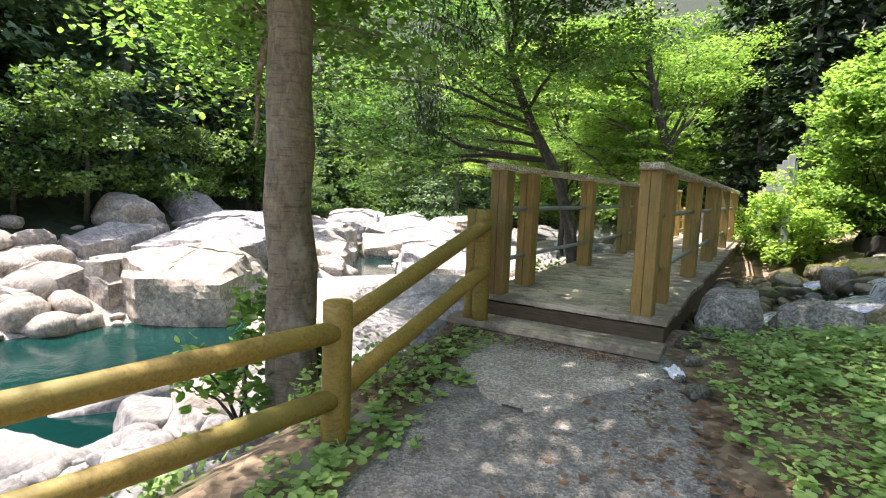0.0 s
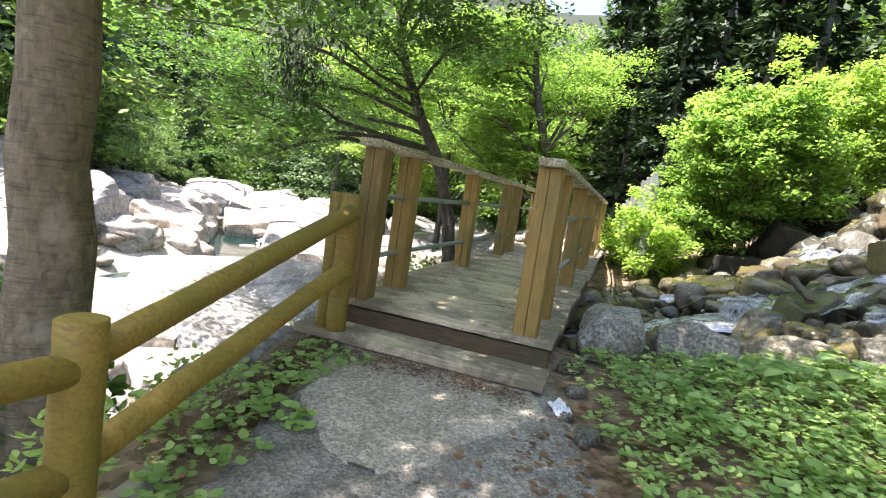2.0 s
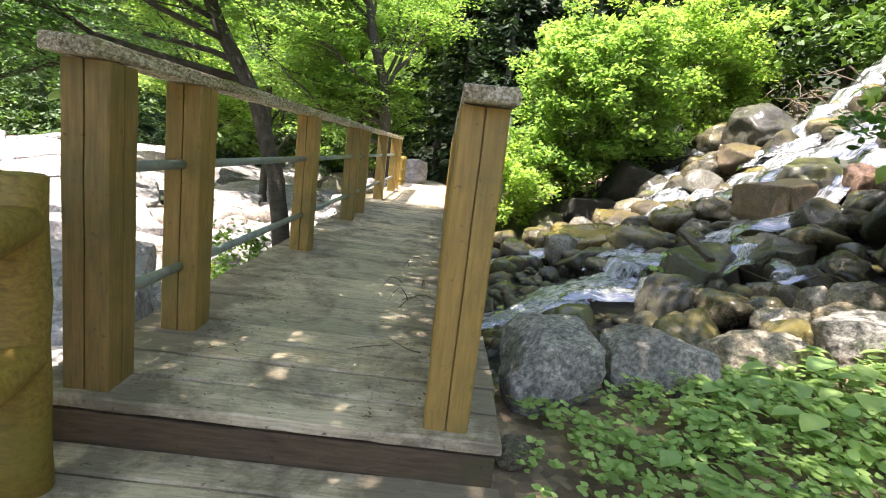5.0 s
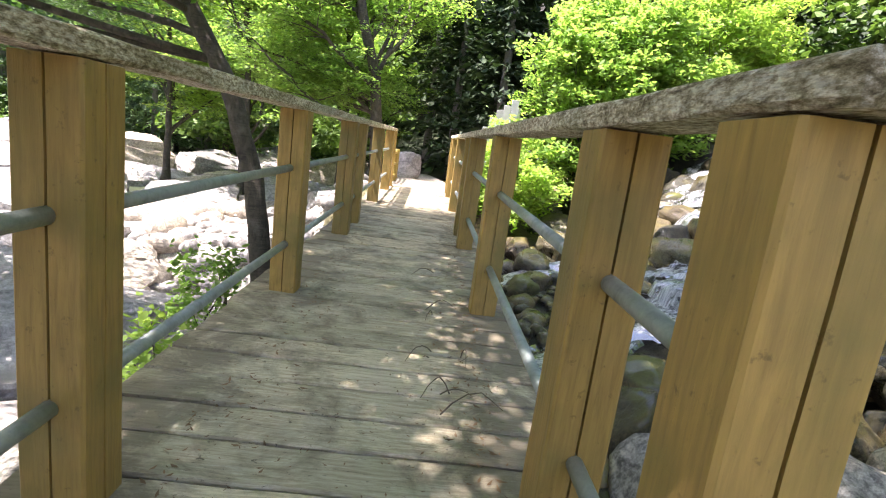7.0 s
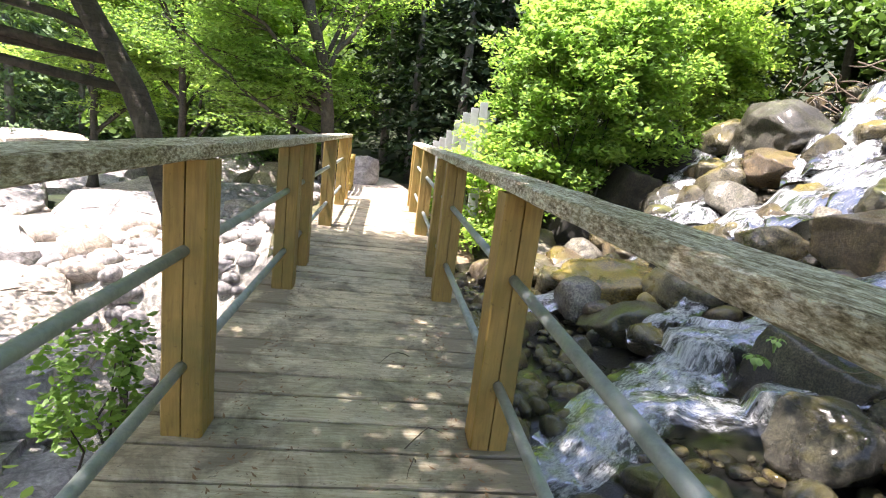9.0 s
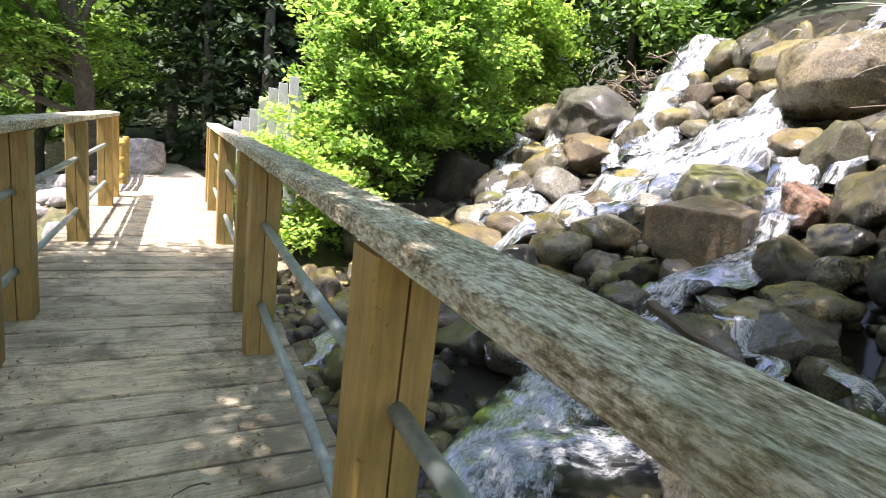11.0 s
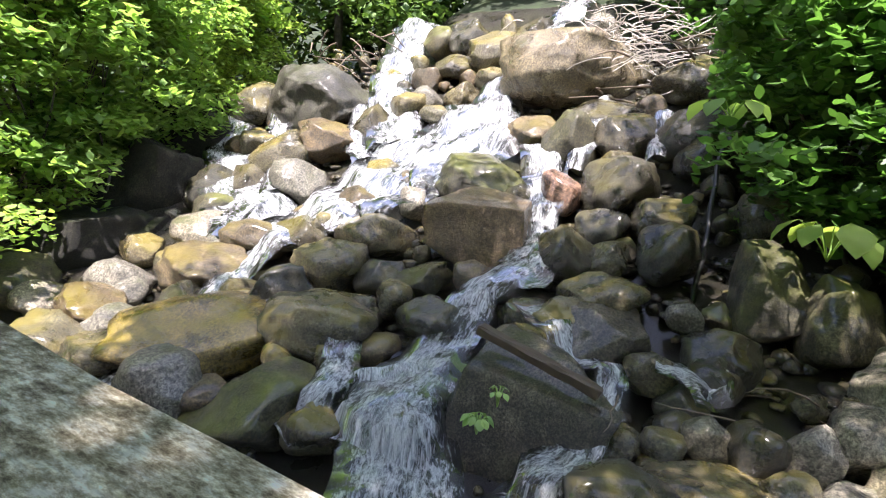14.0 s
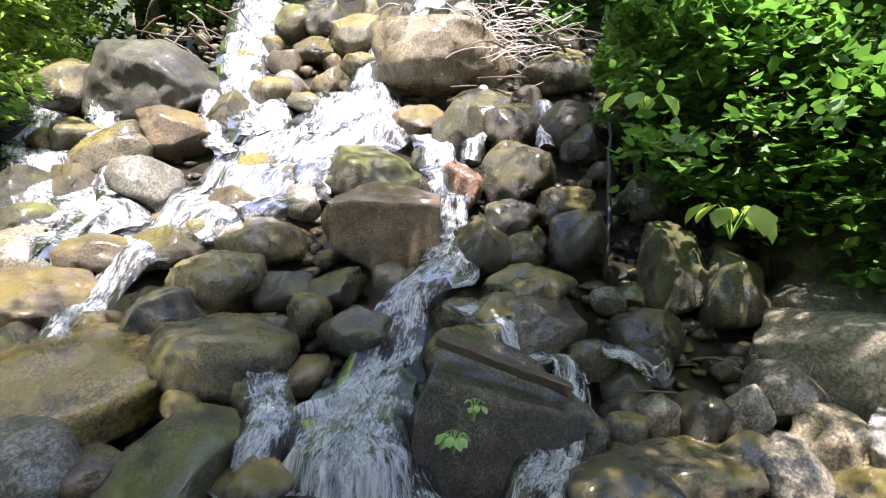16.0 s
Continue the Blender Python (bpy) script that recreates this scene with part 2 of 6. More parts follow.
GRAVEL = earth_mat("dark_path_gravel", (0.185, 0.164, 0.138), (0.27, 0.243, 0.208), (0.365, 0.332, 0.288), 5, 120, 1.0)
PALE_GRAVEL = earth_mat("pale_path_gravel", (0.37, 0.315, 0.25), (0.47, 0.405, 0.325), (0.57, 0.50, 0.41), 5, 120, 1.0)
LITTER = earth_mat("leaf_litter_soil", (0.13, 0.10, 0.062), (0.23, 0.165, 0.105), (0.34, 0.25, 0.165), 2.5, 32)
# near black: the gloom under the trees is put into this colour
FOREST = earth_mat("shaded_forest_floor", (0.010, 0.016, 0.006), (0.02, 0.032, 0.010), (0.03, 0.035, 0.014), 0.8, 6)
BANKSOIL = earth_mat("mossy_bank_soil", (0.045, 0.06, 0.02), (0.09, 0.085, 0.04), (0.14, 0.11, 0.07), 2.0, 28)


def leaf_mat(name, dark, light, glow, rough=0.55, through_part=0.55):
    m, t, b = nodes_of(name)
    geo = t.nodes.new("ShaderNodeNewGeometry")
    big = noise_tex(t, geo.outputs["Position"], 0.9, 3, 0.6)
    f = t.nodes.new("ShaderNodeMath")
    f.operation = "MULTIPLY_ADD"
    t.links.new(geo.outputs["Random Per Island"], f.inputs[0])
    f.inputs[1].default_value = 0.55
    s = t.nodes.new("ShaderNodeMath")
    s.operation = "MULTIPLY"
    s.inputs[1].default_value = 0.5
    t.links.new(big.outputs[0], s.inputs[0])
    t.links.new(s.outputs[0], f.inputs[2])
    col = ramp(t, f.outputs[0], [(0.1, dark), (0.85, light)]).outputs[0]
    tint = ramp(t, rnd(t), [(0.0, (0.8, 0.85, 0.85)), (1.0, (1.2, 1.12, 1.0))]).outputs[0]
    col = mix(t, 1.0, col, tint, "MULTIPLY")
    t.links.new(col, b.inputs["Base Color"])
    b.inputs["Roughness"].default_value = rough
    tr = t.nodes.new("ShaderNodeBsdfTranslucent")
    t.links.new(mix(t, 1.0, col, glow, "MULTIPLY"), tr.inputs[0])
    ms = t.nodes.new("ShaderNodeMixShader")
    ms.inputs[0].default_value = through_part
    t.links.new(b.outputs[0], ms.inputs[1])
    t.links.new(tr.outputs[0], ms.inputs[2])
    t.links.new(ms.outputs[0], t.nodes["Material Output"].inputs[0])
    return m


MAPLE_LEAF = leaf_mat("maple_leaf", (0.045, 0.105, 0.022), (0.19, 0.32, 0.082), (1.65, 1.75, 1.1))
# lighter copy of the maple leaf, with sunlight put into its colour
LIT_MAPLE_LEAF = leaf_mat("lit_maple_leaf", (0.065, 0.145, 0.028), (0.26, 0.40, 0.10), (1.7, 1.75, 1.1))
# shrub leaf in two tones: sunlight in this colour, shade in the next
BRIGHT_LEAF = leaf_mat("sunlit_tone_leaf", (0.105, 0.21, 0.042), (0.34, 0.485, 0.125), (1.75, 1.7, 1.1))
SHADED_LEAF = leaf_mat("shaded_tone_leaf", (0.035, 0.085, 0.02), (0.13, 0.26, 0.058), (1.55, 1.7, 1.0), 0.42, 0.45)
HERB_LEAF = leaf_mat("ground_herb_leaf", (0.17, 0.30, 0.085), (0.40, 0.56, 0.20), (1.5, 1.5, 1.0), 0.5, 0.35)
CEDAR_LEAF = leaf_mat("cedar_needles", (0.013, 0.030, 0.014), (0.05, 0.088, 0.033), (1.2, 1.3, 0.8), 0.7, 0.2)
HILL_CEDAR = leaf_mat("hillside_cedar_needles", (0.03, 0.07, 0.036), (0.19, 0.30, 0.13), (1.2, 1.3, 0.8), 0.7, 0.25)
HILL_LEAF = leaf_mat("hillside_leaf", (0.035, 0.08, 0.022), (0.19, 0.31, 0.075), (1.4, 1.5, 0.8), 0.6, 0.3)
DRY_LEAF = leaf_mat("dry_leaf", (0.12, 0.07, 0.035), (0.30, 0.18, 0.10), (1.2, 1.0, 0.8), 0.8, 0.15)
GRASS_LEAF = leaf_mat("grass_blade", (0.06, 0.12, 0.02), (0.16, 0.25, 0.05), (1.6, 1.6, 0.8), 0.5, 0.35)


def bark_mat(name, light, dark, scale=6, lichen=(0.25, 0.24, 0.2)):
    m, t, b = nodes_of(name)
    p = world_pos(t)
    n1 = noise_tex(t, p, scale, 7, 0.7, (2.2, 2.2, 1.0), 0.8)
    rings = noise_tex(t, p, scale * 1.5, 4, 0.6, (0.5, 0.5, 5.0), 0.3)
    n3 = noise_tex(t, p, scale * 0.5, 4, 0.6)
    col = ramp(t, n1.outputs[0], [(0.3, dark), (0.66, light)]).outputs[0]
    r = ramp(t, rings.outputs[0], [(0.52, (0, 0, 0)), (0.68, (0.55, 0.55, 0.55))]).outputs[0]
    col = mix(t, r, col, tuple(c * 0.5 for c in dark))
    l = ramp(t, n3.outputs[0], [(0.58, (0, 0, 0)), (0.7, (0.6, 0.6, 0.6))]).outputs[0]
    col = mix(t, l, col, lichen)
    t.links.new(col, b.inputs["Base Color"])
    b.inputs["Roughness"].default_value = 0.9
    bump(t, b, mix(t, 0.5, n1.outputs[0], rings.outputs[0]), 0.9, 0.03)
    return m


BARK = bark_mat("cherry_bark", (0.27, 0.225, 0.15), (0.10, 0.08, 0.052), 8, (0.42, 0.38, 0.30))
MAPLE_BARK = bark_mat("maple_bark", (0.10, 0.085, 0.062), (0.03, 0.025, 0.019), 6, (0.15, 0.14, 0.11))
GREY_BARK = bark_mat("grey_conifer_bark", (0.30, 0.29, 0.28), (0.16, 0.15, 0.145))


def metal_mat():
    m, t, b = nodes_of("galvanised_steel")
    n1 = noise_tex(t, world_pos(t), 9, 6, 0.7)
    n2 = noise_tex(t, world_pos(t), 60, 3, 0.7)
    col = ramp(t, n1.outputs[0], [(0.3, (0.20, 0.235, 0.22)), (0.55, (0.34, 0.38, 0.37)), (0.75, (0.26, 0.30, 0.25))]).outputs[0]
    t.links.new(col, b.inputs["Base Color"])
    b.inputs["Metallic"].default_value = 0.35
    t.links.new(ramp(t, n2.outputs[0], [(0.3, (0.4,) * 3), (0.7, (0.65,) * 3)]).outputs[0], b.inputs["Roughness"])
    bump(t, b, n2.outputs[0], 0.1, 0.003)
    return m


STEEL = metal_mat()


def plain(name, colour, rough=0.8, metallic=0.0, grain=30.0):
    m, t, b = nodes_of(name)
    n = noise_tex(t, world_pos(t), grain, 4, 0.6)
    col = ramp(t, n.outputs[0], [(0.3, tuple(c * 0.75 for c in colour)), (0.7, tuple(min(1, c * 1.15) for c in colour))]).outputs[0]
    t.links.new(col, b.inputs["Base Color"])
    b.inputs["Roughness"].default_value = rough
    b.inputs["Metallic"].default_value = metallic
    return m


CONCRETE = plain("grey_concrete", (0.30, 0.29, 0.26), 0.9, 0, 14)
GREY_BOARD = plain("grey_painted_board", (0.42, 0.43, 0.44), 0.7, 0, 6)
PAPER = plain("crumpled_white_paper", (0.75, 0.75, 0.78), 0.8, 0, 40)
TWIG = plain("dead_twig", (0.13, 0.10, 0.07), 0.9, 0, 40)
DRIFT = plain("bleached_driftwood", (0.55, 0.50, 0.44), 0.9, 0, 25)


def river_mat():
    m, t, b = nodes_of("river_water")
    p = world_pos(t)
    n = noise_tex(t, p, 2.2, 5, 0.55, (1, 1, 1), 0.6)
    big = noise_tex(t, p, 0.22, 3, 0.5)
    col = ramp(t, big.outputs[0], [(0.35, (0.0015, 0.017, 0.016)), (0.65, (0.004, 0.034, 0.029))]).outputs[0]
    t.links.new(col, b.inputs["Base Color"])
    b.inputs["Roughness"].default_value = 0.09
    b.inputs["IOR"].default_value = 1.33
    bump(t, b, n.outputs[0], 0.25, 0.06)
    return m


RIVER = river_mat()


def foam_mat():
    """Rushing water: white streaks along the flow, clear glassy film between them. UV: across, along in metres."""
    m, t, b = nodes_of("white_water")
    uv = coords(t, "UV")
    um = t.nodes.new("ShaderNodeUVMap")
    um.uv_map = "edge"
    s1 = noise_tex(t, uv, 3.4, 8, 0.72, (4.2, 0.8, 1.0), 0.9)
    s2 = noise_tex(t, uv, 17, 5, 0.75, (3.0, 0.8, 1.0), 0.8)
    h = mix(t, 0.45, s1.outputs[0], s2.outputs[0])
    sep = t.nodes.new("ShaderNodeSeparateXYZ")
    t.links.new(um.outputs[0], sep.inputs[0])
    edge = ramp(t, sep.outputs[0], [(0.0, (0, 0, 0)), (0.3, (0.265,) * 3), (0.7, (0.265,) * 3), (1.0, (0, 0, 0))]).outputs[0]
    gaps = noise_tex(t, uv, 3.2, 5, 0.65, (1.6, 0.8, 1.0), 0.8)
    strands = t.nodes.new("ShaderNodeMath")
    strands.operation = "MULTIPLY_ADD"
    strands.inputs[1].default_value, strands.inputs[2].default_value = 2.5, -0.75
    t.links.new(mix(t, 0.4, h, gaps.outputs[0]), strands.inputs[0])
    hh = mix(t, 1.0, mix(t, 1.0, strands.outputs[0], edge, "ADD"), sep.outputs[1], "ADD")
    a = ramp(t, hh, [(0.56, (0.0, 0.0, 0.0)), (0.68, (0.2, 0.2, 0.2)), (0.80, (0.7, 0.7, 0.7)), (0.92, (0.98, 0.98, 0.98))]).outputs[0]
    t.links.new(ramp(t, s2.outputs[0], [(0.36, (0.34, 0.37, 0.40)), (0.56, (0.86, 0.88, 0.88))]).outputs[0], b.inputs["Base Color"])
    b.inputs["Roughness"].default_value = 0.45
    b.inputs["Subsurface Weight"].default_value = 0.0
    bump(t, b, h, 1.0, 0.14)
    clear = t.nodes.new("ShaderNodeBsdfTransparent")
    clear.inputs[0].default_value = (0.86, 0.9, 0.9, 1)
    gloss = add(t, "ShaderNodeBsdfGlossy", Roughness=0.22)
    gloss.inputs["Color"].default_value = (0.3, 0.3, 0.3, 1)
    lw = add(t, "ShaderNodeFresnel", IOR=1.33)
    film = t.nodes.new("ShaderNodeMixShader")
    t.links.new(lw.outputs[0], film.inputs[0])
    t.links.new(clear.outputs[0], film.inputs[1])
    t.links.new(gloss.outputs[0], film.inputs[2])
    ms = t.nodes.new("ShaderNodeMixShader")
    t.links.new(a, ms.inputs[0])
    t.links.new(film.outputs[0], ms.inputs[1])
    t.links.new(b.outputs[0], ms.inputs[2])
    t.links.new(ms.outputs[0], t.nodes["Material Output"].inputs[0])
    return m


FOAM = foam_mat()


# ---- mesh helpers ----
def mesh_of(name, verts, faces, material=None, smooth=False):
    me = bpy.data.meshes.new(name)
    me.from_pydata([tuple(v) for v in verts], [], [tuple(f) for f in faces])
    if material:
        me.materials.append(material)
    if smooth:
        me.polygons.foreach_set("use_smooth", [True] * len(me.polygons))
    me.update()
    return me


def child(name, me, parent, m=None, label=""):
    ob = new(name, me)
    ob.parent = parent
    if m is not None:
        ob.matrix_basis = m
    return tagged(ob, label)


def thing(name, label, category, m=None, group="", kind="", data=None):
    ob = new(name, data)
    if m is not None:
        ob.matrix_basis = m
    return tagged(ob, label, category, group, kind)


def finish(bm, name, material, smooth=False):
    me = bpy.data.meshes.new(name)
    bm.to_mesh(me)
    bm.free()
    me.materials.append(material)
    if smooth:
        me.polygons.foreach_set("use_smooth", [True] * len(me.polygons))
    return me


def box_mesh(name, sx, sy, sz, material, bevel=0.006, wobble=0.0, seed=0, cuts=0):
    """A box centred in x and y, its foot at z = 0, with worn edges."""
    rng = random.Random(seed)
    bm = bmesh.new()
    bmesh.ops.create_cube(bm, size=1, matrix=Matrix.Translation((0, 0, sz / 2)) @ Matrix.Diagonal((sx, sy, sz, 1)))
    if cuts:
        long = max(range(3), key=lambda i: (sx, sy, sz)[i])
        es = [e for e in bm.edges if abs((e.verts[0].co - e.verts[1].co)[long]) > 0.9 * (sx, sy, sz)[long]]
        bmesh.ops.subdivide_edges(bm, edges=es, cuts=cuts)
    if bevel:
        es = [e for e in bm.edges if len(e.link_faces) == 2 and e.calc_face_angle(0) > 0.5]
        bmesh.ops.bevel(bm, geom=es, offset=bevel, segments=1, affect="EDGES")
    if wobble:
        for v in bm.verts:
            v.co += Vector([rng.uniform(-wobble, wobble) for _ in range(3)])
    return finish(bm, name, material)


def tube_mesh(name, pts, radii, material, sides=10, caps=True, rough=0.0, seed=0):
    """A tapered tube along points."""
    rng = random.Random(seed)
    pts = [Vector(p) for p in pts]
    vs, fs = [], []
    side = Vector((1, 0, 0))
    for i, (p, r) in enumerate(zip(pts, radii)):
        d = (pts[min(i + 1, len(pts) - 1)] - pts[max(i - 1, 0)]).normalized()
        side = (side - d * side.dot(d))
        if side.length < 1e-3:
            side = d.orthogonal()
        side.normalize()
        up = d.cross(side)
        for k in range(sides):
            a = 2 * math.pi * k / sides
            rr = r * (1 + rng.uniform(-rough, rough))
            vs.append(p + side * math.cos(a) * rr + up * math.sin(a) * rr)
    for i in range(len(pts) - 1):
        for k in range(sides):
            k2 = (k + 1) % sides
            fs.append((i * sides + k, i * sides + k2, (i + 1) * sides + k2, (i + 1) * sides + k))
    if caps:
        fs.append(tuple(range(sides))[::-1])
        fs.append(tuple(range((len(pts) - 1) * sides, len(pts) * sides)))
    return mesh_of(name, vs, fs, material, True)


def join_tubes(name, tubes, material, sides=6):
    """Many tapered limbs in one mesh: tubes is a list of (points, radii)."""
    vs, fs = [], []
    for pts, radii in tubes:
        base = len(vs)
        pts = [Vector(p) for p in pts]
        side = Vector((1, 0.1, 0))
        for i, (p, r) in enumerate(zip(pts, radii)):
            d = (pts[min(i + 1, len(pts) - 1)] - pts[max(i - 1, 0)]).normalized()
            side = side - d * side.dot(d)
            side = side.normalized() if side.length > 1e-3 else d.orthogonal().normalized()
            up = d.cross(side)
            vs += [p + (side * math.cos(6.2832 * k / sides) + up * math.sin(6.2832 * k / sides)) * r for k in range(sides)]
        for i in range(len(pts) - 1):
            for k in range(sides):
                k2 = (k + 1) % sides
                fs.append((base + i * sides + k, base + i * sides + k2, base + (i + 1) * sides + k2, base + (i + 1) * sides + k))
    return mesh_of(name, vs, fs, material, True)


def leaf_mesh(name, centres, sizes, material, rng, flat=0.6, narrow=0.55, droop=0.25, heading=None, sides=4):
    """Many leaves, each a folded blade of four points. flat: how level they lie."""
    n = len(centres)
    c = np.asarray(centres, dtype=np.float32)
    s = np.asarray(sizes, dtype=np.float32)[:, None]
    az = rng.uniform(0, 2 * np.pi, n) if heading is None else heading
    tilt = rng.normal(0, 1 - flat, n) - droop
    d = np.stack([np.cos(az) * np.cos(tilt), np.sin(az) * np.cos(tilt), np.sin(tilt)], 1)
    roll = rng.normal(0, 1 - flat, n)
    h = np.stack([-np.sin(az), np.cos(az), np.zeros(n)], 1)
    u = np.cross(d, h)
    w = h * np.cos(roll)[:, None] + u * np.sin(roll)[:, None]
    nn = np.cross(w, d)
    k = narrow * rng.uniform(0.8, 1.2, n)[:, None]
    v = np.empty((n, sides, 3), np.float32)
    if sides == 4:
        outline = ((-0.5, 0, 0), (-0.06, 0.5, 0.06), (0.5, 0, -0.05), (-0.06, -0.5, 0.06))
    else:
        outline = ((-0.5, 0, 0), (-0.3, 0.36, 0.04), (0.02, 0.5, 0.07), (0.3, 0.27, 0.03), (0.5, 0, -0.06), (0.3, -0.27, 0.03), (0.02, -0.5, 0.07), (-0.3, -0.36, 0.04))
    for q, (f, g, lift) in enumerate(outline):
        v[:, q] = c + d * s * f + w * s * k * g + nn * s * lift
    me = bpy.data.meshes.new(name)
    me.vertices.add(n * sides)
    me.vertices.foreach_set("co", v.ravel())
    me.loops.add(n * sides)
    me.loops.foreach_set("vertex_index", np.arange(n * sides, dtype=np.int32))
    me.polygons.add(n)
    me.polygons.foreach_set("loop_start", np.arange(0, n * sides, sides, dtype=np.int32))
    me.materials.append(material)
    me.update(calc_edges=True)
    return me


def smooth_step(a, b, x):
    u = min(1.0, max(0.0, (x - a) / (b - a)))
    return u * u * (3 - 2 * u)


# ---- the lie of the land ----
RIVER_Z = -2.4
BED_DROP = 0.2
SLOPE_X = [-30, -6, -2.5, -.8, .3, .9, 1.8, 2.6, 3.2, 3.8, 4.5, 5.1, 6.6, 8, 30, 400]
SLOPE_Z = [-2.4, -2.0, -1.1, -.55, -.25, -.05, .12, .5, .85, 1.2, 1.7, 2.1, 3.25, 4.5, 20, 140]


def stream_z(x):
    return float(np.interp(x, SLOPE_X, SLOPE_Z))


def channel(y):
    """The river's middle and half width at y."""
    return (float(np.interp(y, [-60, 0, 4, 9, 14, 16, 20, 30, 45, 90], [-14, -11.2, -11.0, -11.2, -12.2, -13.4, -17.6, -27, -44, -90])),
            float(np.interp(y, [-60, 4, 9, 14, 16, 20, 30, 90], [4.5, 3.0, 2.2, 1.7, 1.6, 1.1, 1.3, 3.0])))


def height(x, y):
    path = -0.42 + 0.085 * y if y < 5 else 0.005
    path = max(path, -1.2)
    right = path + 0.13 * max(0.0, x + 0.2) + 0.06 * max(0.0, x - 1.2) ** 1.6
    right = min(right, path + 0.55 * max(0.0, x) + 0.2)
    if x > 3:
        right = max(right, 0.55 * (x - 3) + 0.6)
    far = 0.32 + 0.35 * max(0.0, x - 1.0)
    s = stream_z(x) - BED_DROP * smooth_step(0.2, 1.0, x)
    bank = smooth_step(5.3, 6.6, y)
    z = right * (1 - bank) + s * bank
    back = smooth_step(13.2 - 0.1 * min(0, x + 1), 15.6, y)
    z = z * (1 - back) + far * back
    if y > 26:
        z += 0.25 * (y - 26) * smooth_step(-12, 2, x)
    # the river side
    edge = -2.35 - 0.22 * smooth_step(3, 5, y) - 0.7 * smooth_step(12, 18, y)
    if x < edge:
        d = edge - x
        shore = float(np.interp(d, [0, 0.5, 1.3, 2.2, 5.5, 60], [0, -0.35, -1.05, -1.55, -2.15, -2.3]))
        low = min(z, path if y < 5.5 else 0.3)
        z = max(low + shore, -2.3 + 0.12 * math.sin(x * 1.3) * math.sin(y * 0.9))
    cx, half = channel(y)
    w = abs(x - cx)
    if w < half + 1.5:
        z = min(z, RIVER_Z - 0.9 + 1.0 * max(0.0, (w - half + 0.5) / 1.6))
    beyond = cx - half - x
    if beyond > 0:
        z = float(np.interp(beyond, [0, 1.5, 5, 9, 40, 300], [-2.6, -1.8, -0.9, 0.6, 26, 190]))
    if y > 45:
        z += 0.42 * (y - 45)
    return z


def spaced(lo, a, b, hi, fine):
    mid = list(np.arange(a, b + 1e-6, fine))
    left, right, step = [], [], fine
    p = a
    while p > lo:
        step *= 1.35
        p -= step
        left.append(p)
    p, step = b, fine
    while p < hi:
        step *= 1.35
        p += step
        right.append(p)
    return left[::-1] + mid + right


def build_ground():
    xs, ys = spaced(-420, -14, 9, 420, 0.25), spaced(-300, -3, 20, 420, 0.25)
    vs = []
    for y in ys:
        for x in xs:
            z = height(x, y) + 0.03 * noise.noise((x * 1.7, y * 1.7, 0.0))
            vs.append((x, y, z))
    nx = len(xs)
    fs, mats = [], []
    for j in range(len(ys) - 1):
        for i in range(nx - 1):
            fs.append((j * nx + i, j * nx + i + 1, (j + 1) * nx + i + 1, (j + 1) * nx + i))
            x, y = (xs[i] + xs[i + 1]) / 2 + noise.noise((xs[i], ys[j], 3.0)) * 0.3, (ys[j] + ys[j + 1]) / 2
            cx, half = channel(y)
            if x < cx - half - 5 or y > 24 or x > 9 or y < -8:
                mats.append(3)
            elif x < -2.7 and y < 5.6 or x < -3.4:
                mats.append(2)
            elif 5.9 < y < (15.6 if x > 0.2 else 13.8):
                mats.append(1)
            elif x < -2.4:
                mats.append(4)
            else:
                mats.append(0)
    me = mesh_of("ground", vs, fs)
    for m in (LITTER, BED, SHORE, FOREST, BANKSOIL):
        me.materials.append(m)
    me.polygons.foreach_set("material_index", mats)
    me.polygons.foreach_set("use_smooth", [True] * len(fs))
    tagged(new("ground", me), "leaf-littered soil bank falling to a pale stony river", "ground", kind="structure")


build_ground()


def sheet(name, outline_l, outline_r, y0, y1, material, lift, label, category, step=0.12):
    """A strip of ground between two wavy edges."""
    vs, fs, n = [], [], 14
    rows = int((y1 - y0) / step) + 1
    for j in range(rows):
        y = y0 + j * step
        a, b = outline_l(y), outline_r(y)
        for i in range(n):
            x = a + (b - a) * i / (n - 1)
            e = 0.0 if 0 < i < n - 1 else -0.05
            vs.append((x, y, height(x, y) + lift + e))
    for j in range(rows - 1):
        for i in range(n - 1):
            fs.append((j * n + i, j * n + i + 1, (j + 1) * n + i + 1, (j + 1) * n + i))
    return tagged(new(name, mesh_of(name, vs, fs, material, True)), label, category, kind="structure")


def wav(y, k):
    return 0.10 * noise.noise((y * 1.9, k, 0)) + 0.06 * noise.noise((y * 6, k, 2)) + 0.03 * noise.noise((y * 17, k, 4))


sheet("path", lambda y: float(np.interp(y, [-3, 1.5, 2.7, 4.4], [-1.0, -1.62, -1.9, -2.35])) + wav(y, 1),
      lambda y: float(np.interp(y, [-3, 2.7, 3.2, 4.4], [0.6, 0.0, -0.15, -0.55])) + wav(y, 2), -3, 4.45, GRAVEL, 0.035, "dark grey gravel footpath", "path")


def patch_l(y):
    return float(np.interp(y, [2.86, 2.94, 3.12, 3.4, 3.6, 4.05], [-1.3, -1.52, -1.78, -2.02, -2.14, -2.2])) + wav(y, 5)


def patch_r(y):
    return float(np.interp(y, [2.86, 2.96, 3.1, 3.3, 3.52, 3.9, 4.1], [-1.25, -1.1, -0.98, -0.86, -0.72, -0.48, -0.6])) + wav(y, 6)


